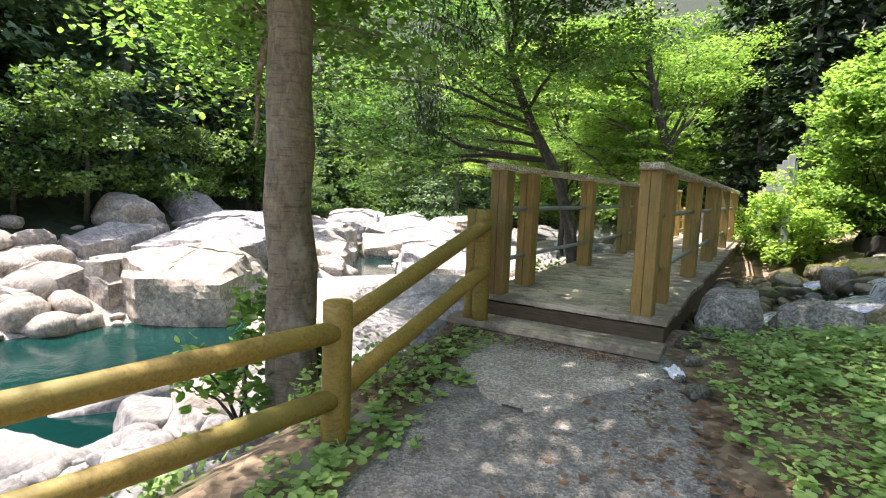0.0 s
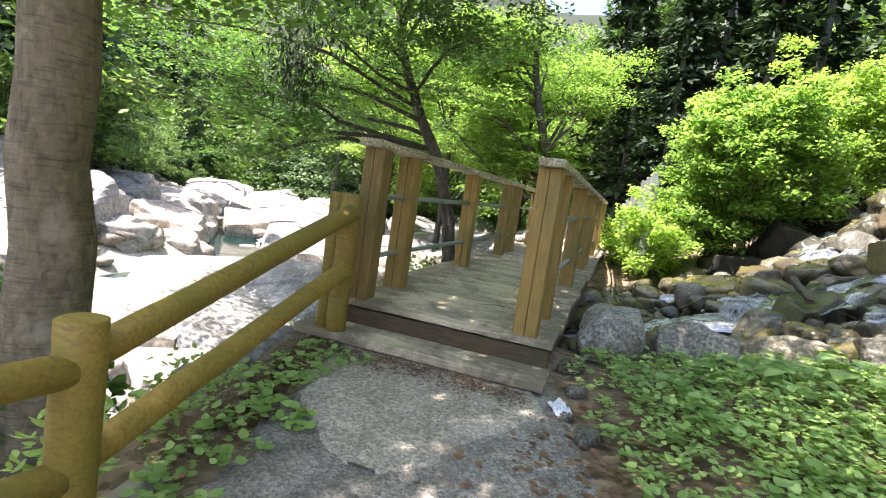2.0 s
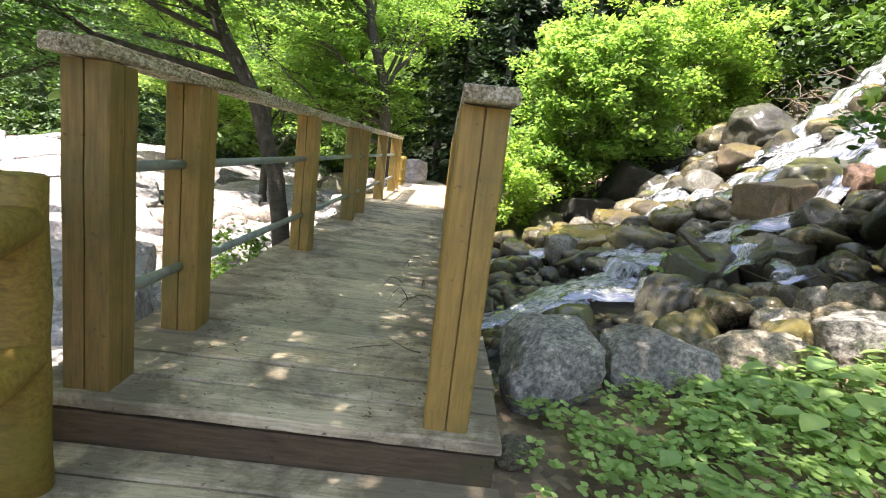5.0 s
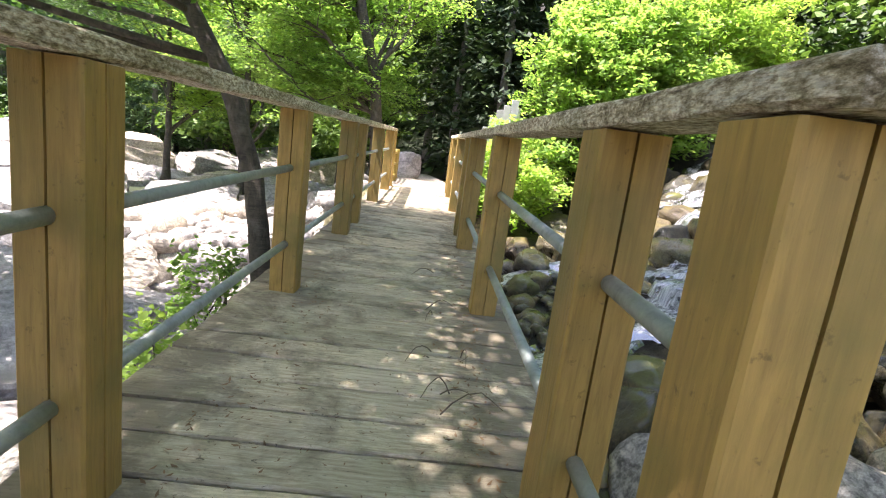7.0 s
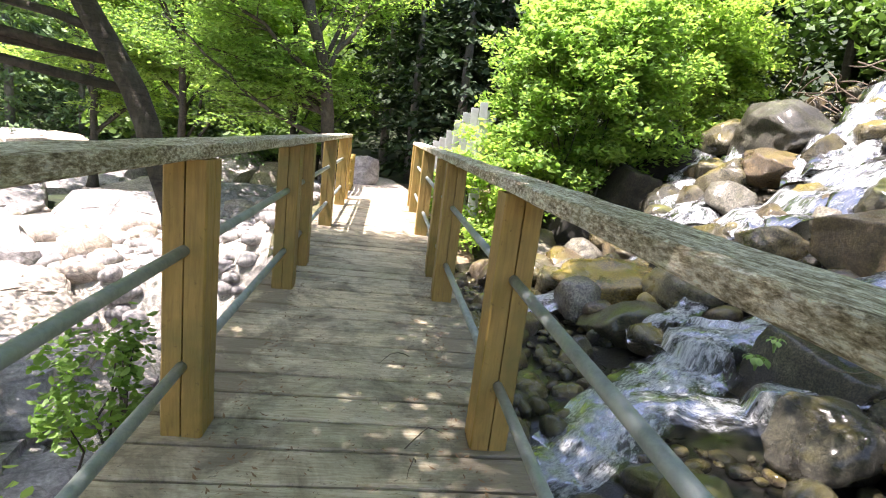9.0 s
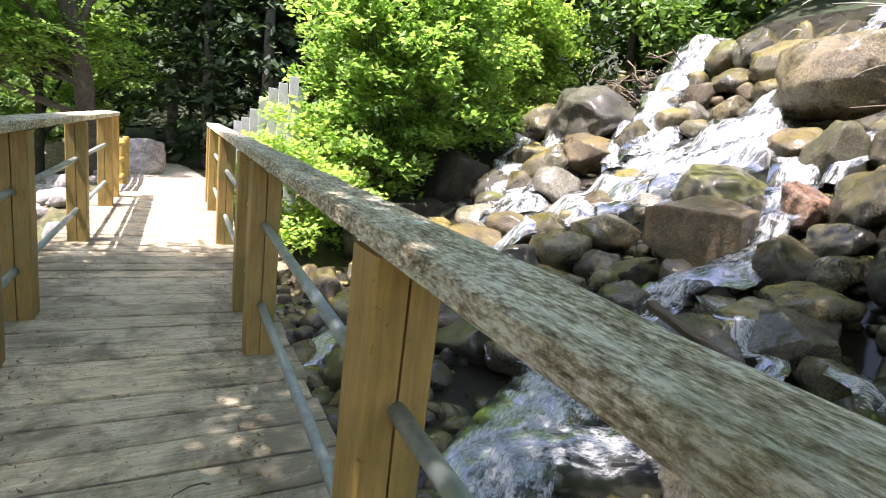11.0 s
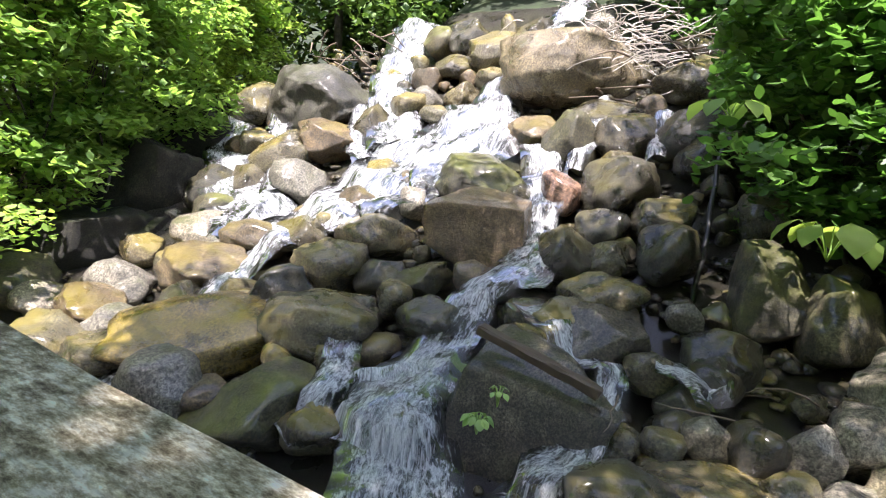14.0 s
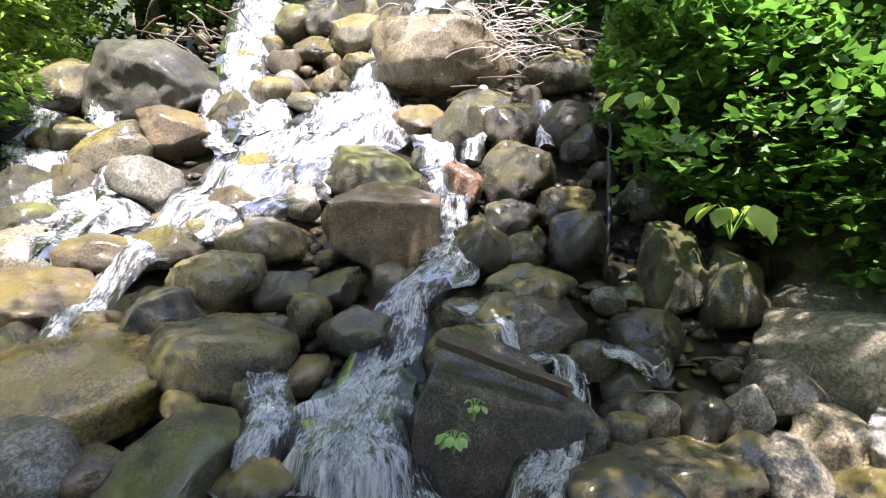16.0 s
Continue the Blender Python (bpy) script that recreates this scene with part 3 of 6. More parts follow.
sheet("path_patch", patch_l, patch_r, 2.87, 4.14, PALE_GRAVEL, 0.052, "pale fresh gravel patch before the bridge step", "path", 0.06)

# river surface
wv, wf = [], []
for j, y in enumerate(np.arange(-60, 90, 1.0)):
    cx, half = channel(y)
    wv += [(cx - half - 2.2, y, RIVER_Z), (cx, y, RIVER_Z), (cx + half + 2.2, y, RIVER_Z)]
    if j:
        a = 3 * (j - 1)
        wf += [(a, a + 1, a + 4, a + 3), (a + 1, a + 2, a + 5, a + 4)]
tagged(new("river", mesh_of("river", wv, wf, RIVER)), "deep green clear river water between white rocks", "river", kind="structure")


# ---- footbridge ----
def deck_z(y):
    return 0.25 + 0.019 * (y - 4.42)


POST = 0.175
LEFT_X, RIGHT_X = -2.255, -0.862
DECK_L, DECK_R = -2.50, -0.64
POST_Y = [4.56, 5.23, 7.36, 9.55, 10.34, 12.56, 14.78, 15.57]
RAIL_H = 1.288
bridge = thing("footbridge", "weathered timber footbridge with log-yellow posts and steel pipe rails", "bridge", Matrix.Translation((0, 0, 0)))


def post_mesh(name, h, seed, wood, foot=0.0):
    """A square post with a drying kerf down two faces."""
    bm = bmesh.new()
    a, k = POST / 2, 0.0035
    ring = [(-a, -a), (-k, -a), (-k, -a + 0.02), (k, -a + 0.02), (k, -a), (a, -a), (a, -k), (a - 0.012, -k), (a - 0.012, k), (a, k), (a, a), (-a, a)]
    c = 0.008
    out = []
    for (x, y) in ring:
        if abs(abs(x) - a) < 1e-6 and abs(abs(y) - a) < 1e-6:
            sx, sy = math.copysign(1, x), math.copysign(1, y)
            first = (x - sx * c, y) if sx * sy > 0 else (x, y - sy * c)
            second = (x, y - sy * c) if sx * sy > 0 else (x - sx * c, y)
            out += [second, first] if (sx, sy) in ((1, 1), (-1, -1)) else [second, first]
        else:
            out.append((x, y))
    rng = random.Random(seed)
    rows = []
    for i in range(7):
        z = foot + (h - foot) * i / 6
        ox, oy = rng.uniform(-0.0015, 0.0015), rng.uniform(-0.0015, 0.0015)
        rows.append([bm.verts.new((x + ox, y + oy, z)) for x, y in out])
    n = len(out)
    for i in range(6):
        for j in range(n):
            bm.faces.new((rows[i][j], rows[i][(j + 1) % n], rows[i + 1][(j + 1) % n], rows[i + 1][j]))
    bm.faces.new(rows[-1])
    bm.normal_update()
    bmesh.ops.recalc_face_normals(bm, faces=bm.faces)
    return finish(bm, name, wood)


post_me = [post_mesh("post", RAIL_H - 0.055, s, POST_WOOD) for s in range(3)]
shaded_post_me = [post_mesh("post", RAIL_H - 0.055, s, SHADED_POST_WOOD) for s in range(3)]
slope = math.degrees(math.atan(0.019))
for x in (LEFT_X, RIGHT_X):
    for i, y in enumerate(POST_Y):
        # the first left post takes the wood with shade in its colour
        in_shade = i == 0 and x == LEFT_X
        child("post", (shaded_post_me if in_shade else post_me)[(i * 2 + (x == LEFT_X)) % 3], bridge, pose(x, y, deck_z(y) - 0.012))
    # handrail caps in lengths, with open joints over the doubled posts
    for a, b in ((4.40, 9.94), (9.948, 15.74)):
        me = box_mesh("handrail", 0.194, b - a, 0.058, CAP_WOOD, 0.008, 0.0035, 7 if x == LEFT_X else 9, 26)
        m = (a + b) / 2
        child("handrail", me, bridge, pose(x + (0.009 if x == RIGHT_X else -0.009), m, deck_z(m) + RAIL_H - 0.058, slope, 0, 0), "weathered lichen-spotted plank handrail")
    for h in (0.335, 0.845):
        for a, b in zip(POST_Y[:-1], POST_Y[1:]):
            p0, p1 = Vector((x, a + POST / 2 - 0.03, deck_z(a) + h)), Vector((x, b - POST / 2 + 0.03, deck_z(b) + h))
            child("pipe", tube_mesh("pipe", [p0, (p0 + p1) / 2, p1], [0.024] * 3, STEEL, 12), bridge, None, "galvanised steel pipe")
# beams under the deck, cross joists, end boards and the step
for x in (-2.36, -1.56, -0.78):
    child("beam", box_mesh("beam", 0.16, 11.3, 0.28, BEAM_WOOD, 0.01), bridge, pose(x, 10.1, deck_z(10.1) - 0.336, slope, 0, 0))
child("fascia_board", box_mesh("fascia_board", DECK_R - DECK_L - 0.04, 0.05, 0.15, BEAM_WOOD, 0.006), bridge, pose((DECK_L + DECK_R) / 2, 4.455, 0.035, 0, 0, 0))
for k, y in enumerate((4.135, 4.312)):
    child("step_board", box_mesh("step_board", 1.92 - 0.012 * k, 0.168, 0.068, STEP_WOOD, 0.008, 0.002, 30 + k, 10), bridge, pose(-1.585, y + 0.03, -0.006 + 0.004 * k, 0, 0, 0.6), "worn grey timber step board")
for x in (-2.36, -1.6, -0.78):
    child("step_block", box_mesh("step_block", 0.12, 0.3, 0.16, BEAM_WOOD, 0.008), bridge, pose(x, 4.28, -0.165, 0, 0, 0))
# planks
plank_me = [box_mesh("plank", DECK_R - DECK_L, 0.218, 0.05, PLANK_WOOD, 0.007, 0.003, s, 16) for s in range(7)]
pr = random.Random(11)
y = 4.42
while y < 15.9:
    m = pose((DECK_L + DECK_R) / 2 + pr.uniform(-0.018, 0.018), y + 0.113, deck_z(y + 0.113) - 0.05 + pr.uniform(-0.002, 0.002), slope + pr.uniform(-0.5, 0.5), pr.uniform(-0.12, 0.12), pr.choice((0, 180)) + pr.uniform(-0.2, 0.2))
    child("plank", plank_me[pr.randrange(7)], bridge, m)
    y += 0.234
# far abutment
tagged(new("abutment", box_mesh("abutment", 2.3, 0.7, 1.4, CONCRETE, 0.03)), "grey concrete footing at the far end of the bridge", "abutment", kind="structure").matrix_basis = pose(-1.57, 16.3, -1.06, 0, 0, 0)
tagged(new("abutment", box_mesh("abutment", 2.0, 0.9, 0.55, CONCRETE, 0.03)), "grey concrete footing under the near end of the bridge", "abutment", kind="structure").matrix_basis = pose(-1.57, 4.98, -0.66, 0, 0, 0)


sheet("path", lambda y: float(np.interp(y, [15.9, 17, 20, 23], [-2.3, -2.3, -2.9, -4.0])) + wav(y, 8), lambda y: float(np.interp(y, [15.9, 17, 20, 23], [-0.75, -0.6, -0.8, -1.2])) + wav(y, 9),
      15.9, 23, PALE_GRAVEL, 0.15, "sunlit pale gravel path beyond the bridge", "path", 0.25)

# ---- log fence by the path ----
fence = thing("log_fence", "yellow-brown round log fence of posts and two rails", "fence", Matrix.Translation((0, 0, 0)))


def log_part(name, a, b, r, seed, parent, label=""):
    a, b = Vector(a), Vector(b)
    rng = random.Random(seed)
    n = 9
    pts = [a.lerp(b, i / (n - 1)) + Vector([rng.uniform(-0.004, 0.004) for _ in range(3)]) for i in range(n)]
    d = (b - a).normalized()
    pts = [pts[0] - d * 0.0] + pts + [pts[-1]]
    radii = [r * 0.86] + [r * (1 + rng.uniform(-0.02, 0.02)) for _ in range(n)] + [r * 0.86]
    pts[0] = pts[0] - d * 0.006
    pts[-1] = pts[-1] + d * 0.006
    return child(name, tube_mesh(name, pts, radii, LOG_WOOD, 18, True, 0.012, seed), parent, None, label)


log_part("post", (-1.97, 2.02, -0.75), (-1.97, 2.02, 0.575), 0.083, 1, fence)
log_part("post", (-2.225, 4.15, 0.055), (-2.225, 4.15, 1.085), 0.078, 2, fence)
log_part("post", (-2.345, 4.17, 0.055), (-2.345, 4.17, 1.08), 0.06, 3, fence)
log_part("rail", (-2.0, 2.05, 0.42), (-2.20, 4.14, 0.955), 0.062, 4, fence)
log_part("rail", (-2.0, 2.05, 0.035), (-2.20, 4.14, 0.535), 0.062, 5, fence)
log_part("rail", (-1.96, 1.98, 0.41), (-2.35, -0.2, 0.33), 0.062, 6, fence)
log_part("rail", (-1.96, 1.98, 0.03), (-2.35, -0.2, -0.06), 0.062, 7, fence)
log_part("post", (-2.36, -0.25, -1.2), (-2.36, -0.25, 0.5), 0.083, 8, fence)

# concrete kerb along the bank
kp = [(-1.86, 1.6), (-2.02, 2.6), (-2.3, 3.4), (-2.56, 4.2)]
kv, kf = [], []
for i, (x, y) in enumerate(kp):
    z = height(x, y)
    kv += [(x - 0.09, y - 0.02, z - 0.4), (x - 0.09, y - 0.02, z + 0.03), (x + 0.05, y + 0.02, z + 0.035), (x + 0.06, y + 0.02, z - 0.1)]
    if i:
        a = 4 * (i - 1)
        kf += [(a + k, a + k + 1, a + k + 5, a + k + 4) for k in range(3)]
tagged(new("kerb", mesh_of("kerb", kv, kf, plain("mossy_concrete", (0.25, 0.235, 0.17), 0.95, 0, 7))), "mossy concrete kerb at the edge of the bank", "kerb", kind="structure")


# ---- stones ----
def rock_mesh(name, seed, detail=3, boxy=0.0, cuts=7, rough=0.10):
    """A unit stone: a sphere, squared off, cut by planes and roughened."""
    rng = random.Random(seed)
    bm = bmesh.new()
    bmesh.ops.create_icosphere(bm, subdivisions=detail, radius=1.0)
    planes = [(Vector((rng.gauss(0, 1), rng.gauss(0, 1), rng.gauss(0, 1))).normalized(), rng.uniform(0.62, 0.86)) for _ in range(cuts)]
    off = Vector((rng.uniform(0, 50), rng.uniform(0, 50), rng.uniform(0, 50)))
    for v in bm.verts:
        p = v.co.copy()
        if boxy:
            q = max(abs(p.x), abs(p.y), abs(p.z))
            p = p.lerp(p / q * 0.86, boxy)
        for n, d in planes:
            over = p.dot(n) - d
            if over > 0:
                p -= n * over * 0.9
        p += v.co * (rough * noise.noise(p * 1.4 + off) + rough * 0.5 * noise.noise(p * 3.6 + off) + rough * 0.28 * noise.noise(p * 9 + off))
        v.co = p
    me = bpy.data.meshes.new(name)
    bm.to_mesh(me)
    bm.free()
    me.polygons.foreach_set("use_smooth", [True] * len(me.polygons))
    return me


def block_mesh(name, seed, layers=5):
    """An angular, layered block: a divided cube with ledges, sloping cuts and worn edges."""
    rng = random.Random(seed)
    bm = bmesh.new()
    bmesh.ops.create_cube(bm, size=1.7)
    bmesh.ops.subdivide_edges(bm, edges=bm.edges[:], cuts=17, use_grid_fill=True)
    planes = []
    for _ in range(7):
        n = Vector((rng.gauss(0, 1), rng.gauss(0, 1), rng.gauss(0, 0.55))).normalized()
        planes.append((n, rng.uniform(0.72, 0.98)))
    for _ in range(2):
        planes.append((Vector((rng.gauss(0, 0.25), rng.gauss(0, 0.25), 1)).normalized(), rng.uniform(0.66, 0.8)))
    off = Vector((rng.uniform(0, 50), rng.uniform(0, 50), rng.uniform(0, 50)))
    ledges = [(rng.uniform(-0.6, 0.7), rng.uniform(0.02, 0.09), rng.uniform(0, 6.28)) for _ in range(layers)]
    for v in bm.verts:
        p = v.co.lerp(v.co.normalized() * 0.95, 0.12)
        for n, d in planes:
            over = p.dot(n) - d
            if over > 0:
                p -= n * over
        for z, s, a in ledges:
            if p.z > z + 0.12 * noise.noise((p.x * 1.5, p.y * 1.5, a)):
                p.x -= s * math.cos(a) * (1 if p.x * math.cos(a) > 0 else 0.2)
                p.y -= s * math.sin(a) * (1 if p.y * math.sin(a) > 0 else 0.2)
        p += v.co.normalized() * (0.05 * noise.noise(p * 1.6 + off) + 0.03 * noise.noise(p * 5 + off) + 0.012 * noise.noise(p * 13 + off))
        v.co = p
    me = bpy.data.meshes.new(name)
    bm.to_mesh(me)
    bm.free()
    return me


STONE_SHAPES = {}


def shape(kind, i):
    key = (kind, i)
    if key not in STONE_SHAPES:
        seed = sum(ord(c) for c in kind) * 31 + i * 7
        if kind in ("Q", "L"):
            me = block_mesh("boulder", seed, 0)
            me.polygons.foreach_set("use_smooth", [True] * len(me.polygons))
        elif kind in ("A", "S", "P", "K"):
            me = rock_mesh("stone", seed, 5, 0.8, 7, 0.09)
        elif kind == "granite_block":
            me = block_mesh("boulder", seed)
        elif kind == "granite":
            me = rock_mesh("boulder", seed, 4, 0.45, 11, 0.12)
        else:
            me = rock_mesh("stone", seed, 3 if kind.endswith("s") else 4, 0.3, 8, 0.13)
        me.materials.append(STONE[kind[0]] if kind[0] in STONE else (GREY_GRANITE if kind == "S" else GRANITE))
        STONE_SHAPES[key] = me
    return STONE_SHAPES[key]


STONE_WORDS = {
    "G": "wet grey stream boulder", "D": "dark wet boulder in the cascade", "O": "ochre brown wet stone in the cascade", "W": "pale dry stone beside the stream",
    "M": "moss-topped brown boulder in the stream", "A": "rough slate-grey angular boulder in the stream", "L": "dark slate-grey squared block leaning in the stream", "K": "near-black mossy rock of the wall under the shrub", "P": "pale grey angular block beside the pool", "B": "large banded tan boulder at the top of the falls",
    "Q": "squared brown block of rock below the falls", "Y": "yellow-brown algae-coated wet slab", "R": "reddish wet stone in the cascade",
}
sr = random.Random(21)
PLACED = []


def stone(x, y, z, w, h, kind, yaw=None, depth=None, turn=None):
    me = shape(kind + "s" if w < 0.4 and kind in "GDOWM" else kind, sr.randrange(2 if kind in ("Q", "B", "Y", "R") else 1 if kind == "L" else 4))
    m = pose(x, y, z, sr.uniform(-14, 14), sr.uniform(-14, 14), sr.uniform(-40, 40) if yaw is None else yaw)
    if turn:
        m = pose(x, y, z, *turn)
    ob = thing("boulder" if w > 0.5 else "stone", STONE_WORDS[kind], "rock", m, "stones of the cascade", data=me)
    ob.scale = ((depth or w * 0.9) / 1.7, w / 1.7, h / 1.62)
    PLACED.append((x, y, max(w, h) / 2))
    return ob


stone(3.69, 9.78, 1.23, 1.02, 0.75, "Q", yaw=12, depth=0.75)
stone(4.47, 10.18, 1.71, 1.03, 0.50, "M")
stone(4.30, 11.10, 1.57, 0.46, 0.27, "O")
stone(3.98, 10.78, 1.38, 0.35, 0.38, "W")
stone(3.41, 10.90, 1.00, 0.79, 0.42, "G")
stone(2.81, 10.98, 0.69, 0.70, 0.67, "G")
stone(2.23, 10.53, 0.36, 0.97, 0.63, "G")
stone(2.64, 9.63, 0.54, 0.62, 0.36, "D")
stone(2.69, 10.10, 0.58, 0.34, 0.34, "G")
stone(3.57, 8.85, 1.12, 0.58, 0.48, "D")
stone(3.62, 8.47, 1.12, 0.40, 0.29, "G")
stone(3.21, 8.39, 0.87, 0.66, 0.37, "G")
stone(2.81, 8.25, 0.63, 0.65, 0.46, "A")
stone(4.43, 8.62, 1.73, 0.72, 0.58, "D")
stone(5.24, 9.91, 2.28, 0.58, 0.45, "O")
stone(5.03, 9.36, 2.19, 0.57, 0.70, "M")
stone(5.30, 8.81, 2.34, 0.69, 0.57, "D")
stone(5.34, 8.15, 2.37, 0.66, 0.57, "D")
stone(6.42, 9.97, 3.25, 1.71, 0.96, "B")
stone(5.61, 13.79, 2.62, 1.63, 1.04, "A")
stone(4.82, 12.89, 1.99, 0.93, 0.60, "O")
stone(4.39, 13.36, 1.70, 0.90, 0.66, "G")
stone(4.01, 12.71, 1.40, 0.69, 0.52, "W")
stone(5.60, 15.26, 2.57, 1.31, 0.75, "G")
stone(5.17, 12.40, 2.25, 0.58, 0.65, "D")
stone(6.96, 11.42, 3.66, 0.91, 0.59, "G")
stone(7.41, 12.09, 4.08, 0.83, 0.62, "D")
stone(7.28, 12.63, 3.95, 0.63, 0.52, "M")
stone(1.76, 11.31, 0.14, 1.54, 0.70, "Y")
stone(1.32, 10.31, 0.02, 0.88, 0.40, "M")
stone(2.12, 8.54, 0.16, 1.0, 1.0, "L", depth=0.62, turn=(17, 15, 4))
stone(2.45, 12.45, 0.46, 0.90, 0.55, "O")
stone(2.99, 13.11, 0.75, 0.79, 0.43, "W")
stone(3.02, 12.29, 0.77, 0.70, 0.40, "O")
stone(3.26, 11.82, 0.91, 0.68, 0.36, "D")
stone(2.38, 11.19, 0.45, 0.70, 0.60, "D")
stone(1.98, 12.09, 0.24, 0.47, 0.47, "D")
stone(4.28, 9.16, 1.61, 0.47, 0.47, "R")
stone(3.44, 7.23, 1.10, 0.51, 0.76, "M")
stone(3.18, 7.75, 0.84, 0.25, 0.20, "W")
stone(2.92, 7.48, 0.70, 0.46, 0.37, "D")
stone(2.33, 6.96, 0.40, 0.27, 0.37, "W")
stone(2.56, 6.68, 0.49, 0.51, 0.38, "W")
stone(2.81, 6.28, 0.62, 0.86, 0.72, "P", yaw=-25)
stone(3.34, 6.15, 0.94, 0.84, 0.44, "W")
stone(3.85, 5.84, 1.29, 1.04, 0.75, "M")
stone(2.05, 6.79, 0.22, 0.51, 0.30, "W")
stone(2.24, 6.54, 0.33, 0.44, 0.40, "W")
stone(2.26, 7.48, 0.35, 0.25, 0.25, "W")
stone(2.29, 7.23, 0.36, 0.34, 0.30, "D")
stone(2.14, 7.71, 0.28, 0.24, 0.22, "G")
stone(1.95, 7.43, 0.17, 0.76, 0.38, "G")
stone(2.03, 10.42, 0.24, 0.32, 0.27, "O")
stone(2.18, 9.88, 0.30, 0.35, 0.22, "O")
stone(1.93, 10.16, 0.20, 0.26, 0.29, "G")
stone(1.71, 10.48, 0.14, 0.31, 0.35, "G")
stone(3.12, 9.56, 0.83, 0.30, 0.30, "O")
stone(3.12, 9.31, 0.83, 0.30, 0.24, "O")
stone(4.14, 8.11, 1.50, 0.56, 0.46, "D")
stone(3.73, 8.00, 1.23, 0.48, 0.48, "D")
stone(2.63, 7.90, 0.53, 0.35, 0.26, "G")
stone(2.94, 10.46, 0.72, 0.50, 0.31, "D")
stone(3.02, 10.03, 0.75, 0.49, 0.27, "D")
stone(4.67, 14.28, 1.87, 0.56, 0.47, "G")
stone(7.40, 9.81, 4.04, 0.50, 0.50, "W")
stone(2.69, 7.49, 0.56, 0.35, 0.26, "D")
stone(3.32, 6.78, 0.99, 0.46, 0.61, "M")
stone(2.21, 11.68, 0.34, 0.48, 0.37, "G")
stone(2.00, 11.82, 0.22, 0.43, 0.27, "O")
stone(2.50, 10.32, 0.47, 0.28, 0.28, "G")
stone(3.39, 11.61, 1.00, 0.30, 0.30, "G")
stone(3.66, 10.26, 1.19, 0.33, 0.45, "O")
stone(7.23, 11.24, 3.95, 0.39, 0.69, "G")
stone(7.41, 10.92, 4.05, 0.70, 0.50, "D")
stone(6.78, 11.99, 3.45, 0.67, 0.38, "D")
stone(5.67, 12.12, 2.62, 0.51, 0.51, "G")
stone(5.60, 11.54, 2.52, 0.48, 0.32, "G")
stone(3.94, 13.51, 1.34, 0.70, 0.47, "D")
stone(3.66, 13.96, 1.19, 0.72, 0.64, "D")
stone(3.31, 13.54, 0.95, 0.60, 0.37, "M")
stone(5.08, 7.89, 2.15, 0.60, 0.47, "D")
stone(6.42, 8.26, 3.17, 0.90, 0.49, "G")
stone(5.86, 9.17, 2.69, 0.91, 0.30, "D")
stone(1.18, 10.69, 0.01, 0.36, 0.24, "O")
stone(1.34, 9.76, 0.04, 0.43, 0.32, "G")
stone(1.64, 10.22, 0.10, 0.20, 0.16, "G")
stone(3.98, 8.64, 1.35, 0.49, 0.33, "D")
stone(1.82, 7.82, 0.14, 0.40, 0.29, "G")
stone(2.03, 7.97, 0.24, 0.27, 0.30, "G")
stone(2.02, 7.08, 0.23, 0.32, 0.36, "G")
# the near-black wall under the shrub
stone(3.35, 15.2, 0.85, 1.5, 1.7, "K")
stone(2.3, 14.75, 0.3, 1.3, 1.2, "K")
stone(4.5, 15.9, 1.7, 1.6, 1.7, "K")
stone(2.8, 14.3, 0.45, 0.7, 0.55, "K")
stone(1.5, 14.3, 0.05, 0.9, 0.6, "M")
stone(2.05, 13.35, 0.22, 0.62, 0.42, "W")
stone(1.55, 12.95, 0.1, 0.6, 0.4, "O")
stone(1.35, 13.55, 0.08, 0.5, 0.36, "W")
stone(2.5, 13.75, 0.46, 0.48, 0.36, "G")
stone(1.0, 12.5, 0.02, 0.7, 0.44, "G")
stone(1.45, 12.35, 0.08, 0.46, 0.34, "W")

def stone_field(name, label, spots, material, seed, detail=2):
    """Many small stones in one mesh; spots: x, y, z, radius."""
    rng = np.random.default_rng(seed)
    bases = []
    for k in range(6):
        me = rock_mesh("base", seed * 9 + k, detail, 0.35, 7, 0.12)
        co = np.empty(len(me.vertices) * 3, np.float32)
        me.vertices.foreach_get("co", co)
        bases.append((co.reshape(-1, 3), np.array([tuple(p.vertices) for p in me.polygons], np.int32)))
        bpy.data.meshes.remove(me)
    vs, fs, base = [], [], 0
    for x, y, z, r in spots:
        co, tri = bases[rng.integers(0, 6)]
        a = rng.uniform(0, 6.2832)
        s = np.array([rng.uniform(0.8, 1.25), rng.uniform(0.7, 1.0), rng.uniform(0.45, 0.75)]) * r
        q = co * s
        c, d = math.cos(a), math.sin(a)
        q = np.stack([q[:, 0] * c - q[:, 1] * d + x, q[:, 0] * d + q[:, 1] * c + y, q[:, 2] + z], 1)
        vs.append(q)
        fs.append(tri + base)
        base += len(co)
    me = mesh_of(name, np.concatenate(vs), np.concatenate(fs), material, True)
    return tagged(new(name, me), label, "stones", kind="stuff")


LOW_FLOW = [(1.9, 9.5), (1.34, 9.05), (0.97, 8.85), (0.66, 8.72), (0.29, 8.4), (0.0, 8.12), (-0.5, 7.9), (-1.3, 7.8), (-2.4, 8.0), (-3.4, 8.4)]


